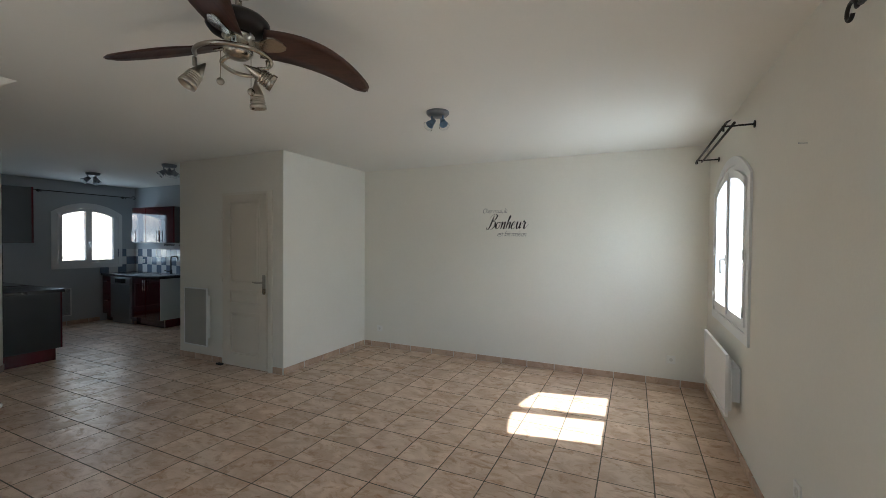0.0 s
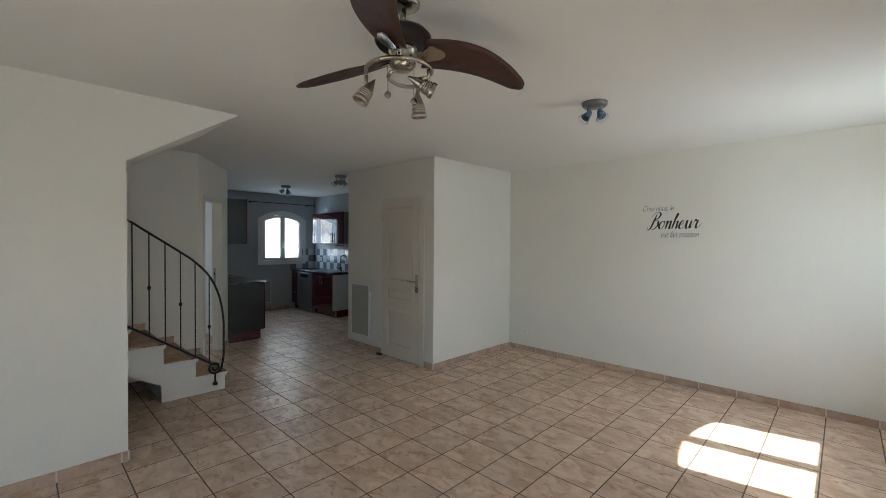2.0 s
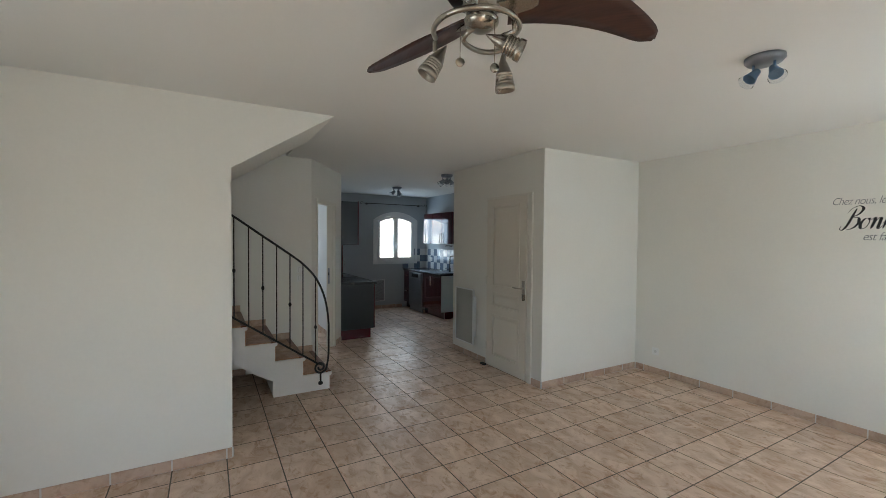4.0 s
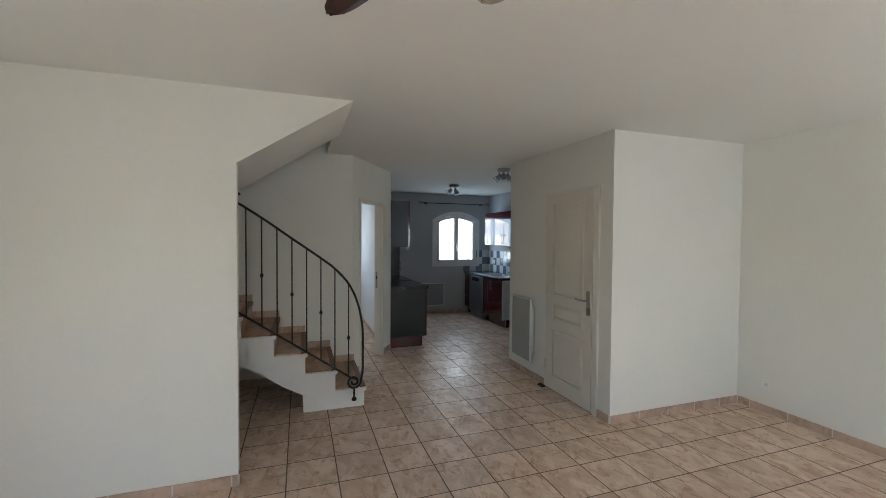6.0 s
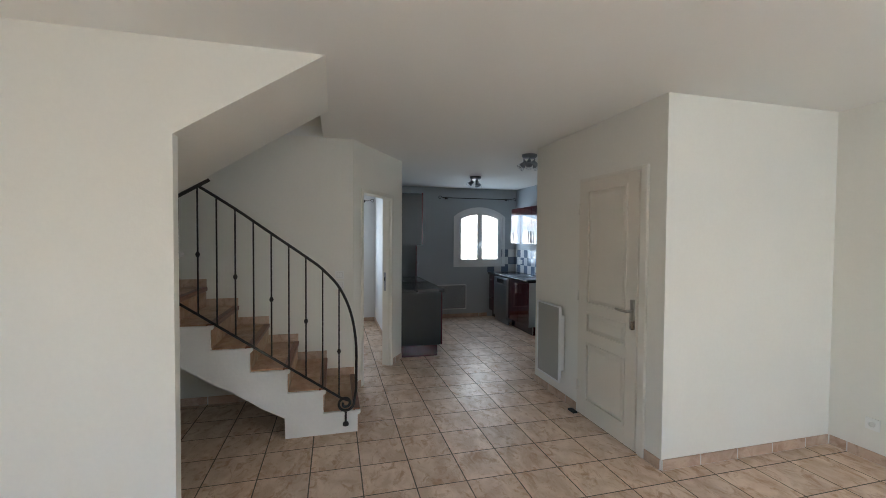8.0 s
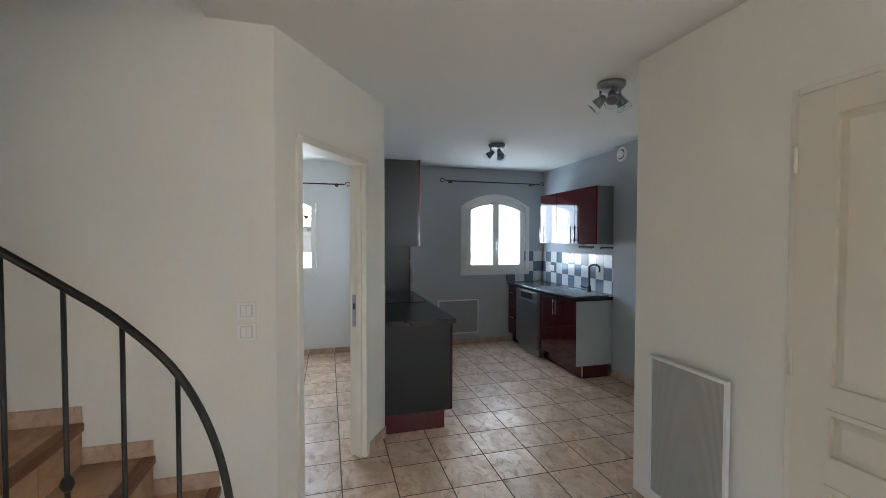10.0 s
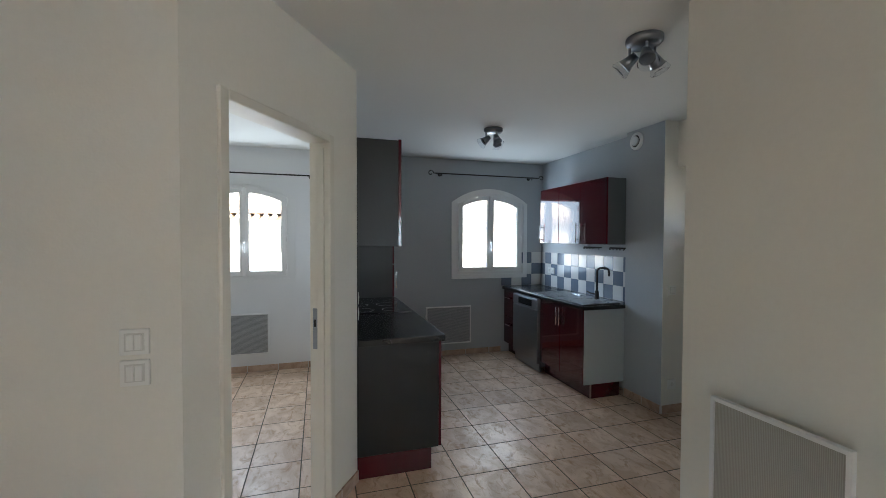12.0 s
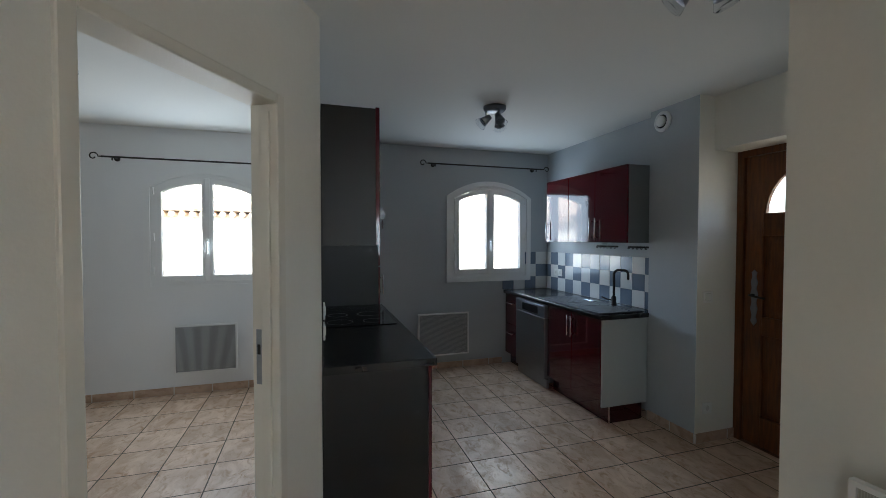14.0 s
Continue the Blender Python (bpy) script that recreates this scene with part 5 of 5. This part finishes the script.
wall_tiles("wall_tiles_sill", TO_EAST(0) @ pose(-(YK - 0.01) + 2 * TW, 0, 0.875), 2, 1, 0, "blue-grey and white wall tiles below the window")

# extractor vent
vent = empty("air_vent", Matrix.Translation((-6.875, 4.85, 2.395)) @ pose(0, 0, 0, 90, 0, 0), "round white air vent high on the duct casing", "air vent")
part("rim", lathe([(0.0, 0.0), (0.080, 0.0), (0.080, 0.008), (0.066, 0.020), (0.056, 0.022), (0.054, 0.012), (0, 0.010)], seg=36), PVC, vent, smooth=True)
# Flat dark disc painting the shade between the rim and the inner disc.
part("gap_shade", lathe([(0.0, 0.0125), (0.052, 0.0125), (0.052, 0.0135), (0, 0.0135)], seg=30), DARK_GAP, vent)
part("disc", lathe([(0.0, 0.014), (0.040, 0.014), (0.043, 0.026), (0.036, 0.032), (0, 0.034)], seg=30), PVC, vent, smooth=True)

# ---- entrance door ----
EY = 5.215
ed = empty("door_entrance", pose(-6.548, EY, 0), "orange-brown wooden entrance door with a fan light", "door", kind="structure")
part("frame", add_ring(bmesh.new(), rect(0.0, 1.046, 0.0, 2.113), rect(0.05, 0.996, 0.0005, 2.068), "y", 0.0, 0.08), OAK_DOOR, ed)
# Ring added behind the leaf to block daylight through its edge gaps.
part("door_stop", add_ring(bmesh.new(), rect(0.0505, 0.9955, 0.0008, 2.0675), rect(0.078, 0.968, 0.030, 2.040), "y", 0.0615, 0.0785), OAK_DOOR, ed)
W0, W1 = 0.053, 0.993
mid = (W0 + W1) / 2
R = 0.33
zc = 1.66
lf = bmesh.new()
add_box(lf, (W0, 0.045, 0.008), (W1, 0.06, zc - 0.05))
for lo, hi in (((W0, 0.02, 0.008), (W0 + 0.12, 0.045, 2.064)), ((W1 - 0.12, 0.02, 0.008), (W1, 0.045, 2.064)), ((W0 + 0.12, 0.02, 0.008), (W1 - 0.12, 0.045, 0.22)), ((W0 + 0.12, 0.02, 0.80), (W1 - 0.12, 0.045, 0.93)), ((W0 + 0.12, 0.02, 1.50), (W1 - 0.12, 0.045, zc))):
    add_box(lf, lo, hi, 0.004)
head = [(mid + R * math.cos(radians(a)), zc + R * math.sin(radians(a))) for a in range(0, 181, 10)]
add_prism(lf, [(W1 - 0.12, zc), (W1 - 0.12, 2.064), (mid, 2.064)] + [p for p in reversed(head[:10])], "y", 0.02, 0.045)
add_prism(lf, [(mid, 2.064), (W0 + 0.12, 2.064), (W0 + 0.12, zc)] + [p for p in reversed(head[9:])], "y", 0.02, 0.045)
leaf = part("leaf", lf, OAK_DOOR, ed)
for a in (50, 90, 130):
    part("glazing_bar", tube([(mid + 0.02 * math.cos(radians(a)), 0.033, zc + 0.02 * math.sin(radians(a))), (mid + R * math.cos(radians(a)), 0.033, zc + R * math.sin(radians(a)))], 0.013, 4), OAK_DOOR, leaf)
pane = part("fan_light", prism([(mid + R * 0.99 * math.cos(radians(a)), zc + R * 0.99 * math.sin(radians(a))) for a in range(0, 181, 10)], "y", 0.040, 0.044), GLASS, leaf)
pane.visible_shadow = False
for a, b in ((0.22, 0.80), (0.93, 1.50)):
    part("panel", bevelled_panel(W0 + 0.12, W1 - 0.12, a, b, 0.045, 0.032, 0.05), OAK_DOOR, leaf)
esc = [(0, -0.20), (0.022, -0.17), (0.014, -0.13), (0.024, -0.08), (0.016, -0.03), (0.026, 0.02), (0.016, 0.07), (0.024, 0.11), (0.013, 0.15), (0.018, 0.18), (0, 0.20)]
part("escutcheon", prism([(0.125 + u, 1.06 + v) for u, v in esc] + [(0.125 - u, 1.06 + v) for u, v in reversed(esc[1:-1])], "y", 0.014, 0.0198), GREY_METAL, ed, "ornate wrought steel plate")
part("handle", tube(smooth_path([(0.125, 0.016, 1.08), (0.125, -0.03, 1.08), (0.16, -0.045, 1.078), (0.235, -0.042, 1.07)], 4), 0.008, 8), IRON, ed, "dark lever handle", smooth=True)
# ---- outside ----
def roofed_house(name, x0, x1, y0, y1, eave, ridge, label, windows):
    """A rendered house whose eaves run along y, facing +x."""
    root = empty(name, pose(0, 0, 0), label, "house")
    part("wall", box((x0, y0, -0.3), (x1, y1, eave)), FACADE, root)
    mid = (x0 + x1) / 2
    part("roof", prism([(x1 + 0.35, eave + 0.06), (x1 + 0.35, eave + 0.12), (mid, ridge), (x0 - 0.3, eave + 0.12), (x0 - 0.3, eave + 0.06)], "y", y0 - 0.2, y1 + 0.2), ROOF_TILE, root)
    slope = (ridge - eave - 0.12) / (mid - x1 - 0.35)
    tiles = bmesh.new()
    n = int((y1 - y0 + 0.4) / 0.24)
    for i in range(n):
        y = y0 - 0.2 + 0.12 + 0.24 * i
        pts = []
        for k in range(9):
            a = math.pi * k / 8
            pts.append((y + 0.085 * math.cos(a), 0.085 * math.sin(a)))
        A = [tiles.verts.new((x1 + 0.40, u, eave + 0.10 + v)) for u, v in pts]
        B = [tiles.verts.new((mid, u, ridge + v - 0.02)) for u, v in pts]
        for k in range(8):
            tiles.faces.new((A[k], A[k + 1], B[k + 1], B[k]))
        tiles.faces.new(A)
    tagged(part("roof_tiles", tiles, ROOF_TILE, root), kind="stuff")
    under = bmesh.new()
    for i in range(n):
        y = y0 - 0.2 + 0.12 + 0.24 * i
        add_lathe(under, [(0.0, 0.0), (0.075, 0.0), (0.075, 0.30), (0.0, 0.30)], Matrix.Translation((x1 + 0.02, y + 0.12, eave - 0.02)) @ pose(0, 0, 0, 0, 90, 0), 10)
    tagged(part("eave_course", under, ROOF_TILE, root), kind="stuff")
    for wy, wz, ww, wh in windows:
        w = part("window", box((x1 + 0.002, wy - ww / 2, wz), (x1 + 0.03, wy + ww / 2, wz + wh), 0.005), DARK_GAP, root)
        part("shutter", box((x1 + 0.005, wy + ww / 2 + 0.02, wz - 0.03), (x1 + 0.05, wy + ww * 1.1, wz + wh + 0.03), 0.005), BLUE_STEEL, w, "blue painted shutter")
    return root


roofed_house("neighbour_house", -23.0, -17.0, -16.0, 4.4, 2.14, 3.6, "cream rendered house with a clay tile roof", ((1.25, 1.05, 0.55, 0.80),))
roofed_house("gable_house", -21.0, -13.5, 4.4, 15.0, 5.2, 7.2, "tall cream rendered house opposite the kitchen", ())
roofed_house("street_house", 12.0, 18.0, -12.0, 14.0, 2.6, 4.0, "low cream house beyond the living room window", ())
def joint_x(i):
    """Place of the i-th joint along x; the joints widen a little through the hall."""
    return i * T - 0.042 * min(1.0, max(0.0, (-10 - i) / 4))


def lattice_tiles(rects, shift=0.0):
    for x0, y0, x1, y1 in rects:
        for i in range(math.floor(x0 / T) - 1, math.ceil(x1 / T) + 2):
            for j in range(math.floor(y0 / T), math.ceil(y1 / T)):
                a, b = max(x0, shift + joint_x(i) + 0.0040), min(x1, shift + joint_x(i + 1) - 0.0040)
                c, d = max(y0, j * T + 0.0040), min(y1, (j + 1) * T - 0.0040)
                if b - a > 0.012 and d - c > 0.012:
                    yield a, b, c, d


TILE_MESHES = {}


def floor_tile_mesh(w, d):
    key = (round(w, 3), round(d, 3))
    if key not in TILE_MESHES:
        bm = bmesh.new()
        e = 0.0010
        rings = [[bm.verts.new((sx * (w / 2 - i), sy * (d / 2 - i), z)) for sx, sy in ((-1, -1), (1, -1), (1, 1), (-1, 1))] for i, z in ((0, -0.008), (0, -0.0005), (e, 0.0))]
        bm.faces.new(rings[2])
        for a, b in zip(rings, rings[1:]):
            for k in range(4):
                bm.faces.new((a[k], a[(k + 1) % 4], b[(k + 1) % 4], b[k]))
        me = to_mesh("tile", bm)
        me.materials.append(FLOOR_TILE)
        TILE_MESHES[key] = me
    return TILE_MESHES[key]


def tiled_floor(name, rects, label, shift=0.0):
    root = empty(name, pose(0, 0, 0), label, "floor", kind="structure")
    for a, b, c, d in lattice_tiles(rects, shift):
        ob = new("tile", floor_tile_mesh(b - a, d - c))
        ob.location = ((a + b) / 2, (c + d) / 2, 0)
        ob.parent = root


JA, JB, JC = joint_x(-11), joint_x(-16), joint_x(-20)
tiled_floor("floor_living", [(JA, YB, XR, YF)], "marbled terracotta floor tiles with grey joints")
tiled_floor("floor_kitchen", [(JB, YB, JA, YC + 0.03), (XW, 7 * T, JC, YK), (JC, 7 * T, JB, 5.4), (-6.55, YK, JC, 5.4)], "marbled terracotta tiles of hall and kitchen")
tiled_floor("floor_bedroom", [(XW, YB, JB, 7 * T)], "marbled terracotta bedroom floor tiles", -T / 2)
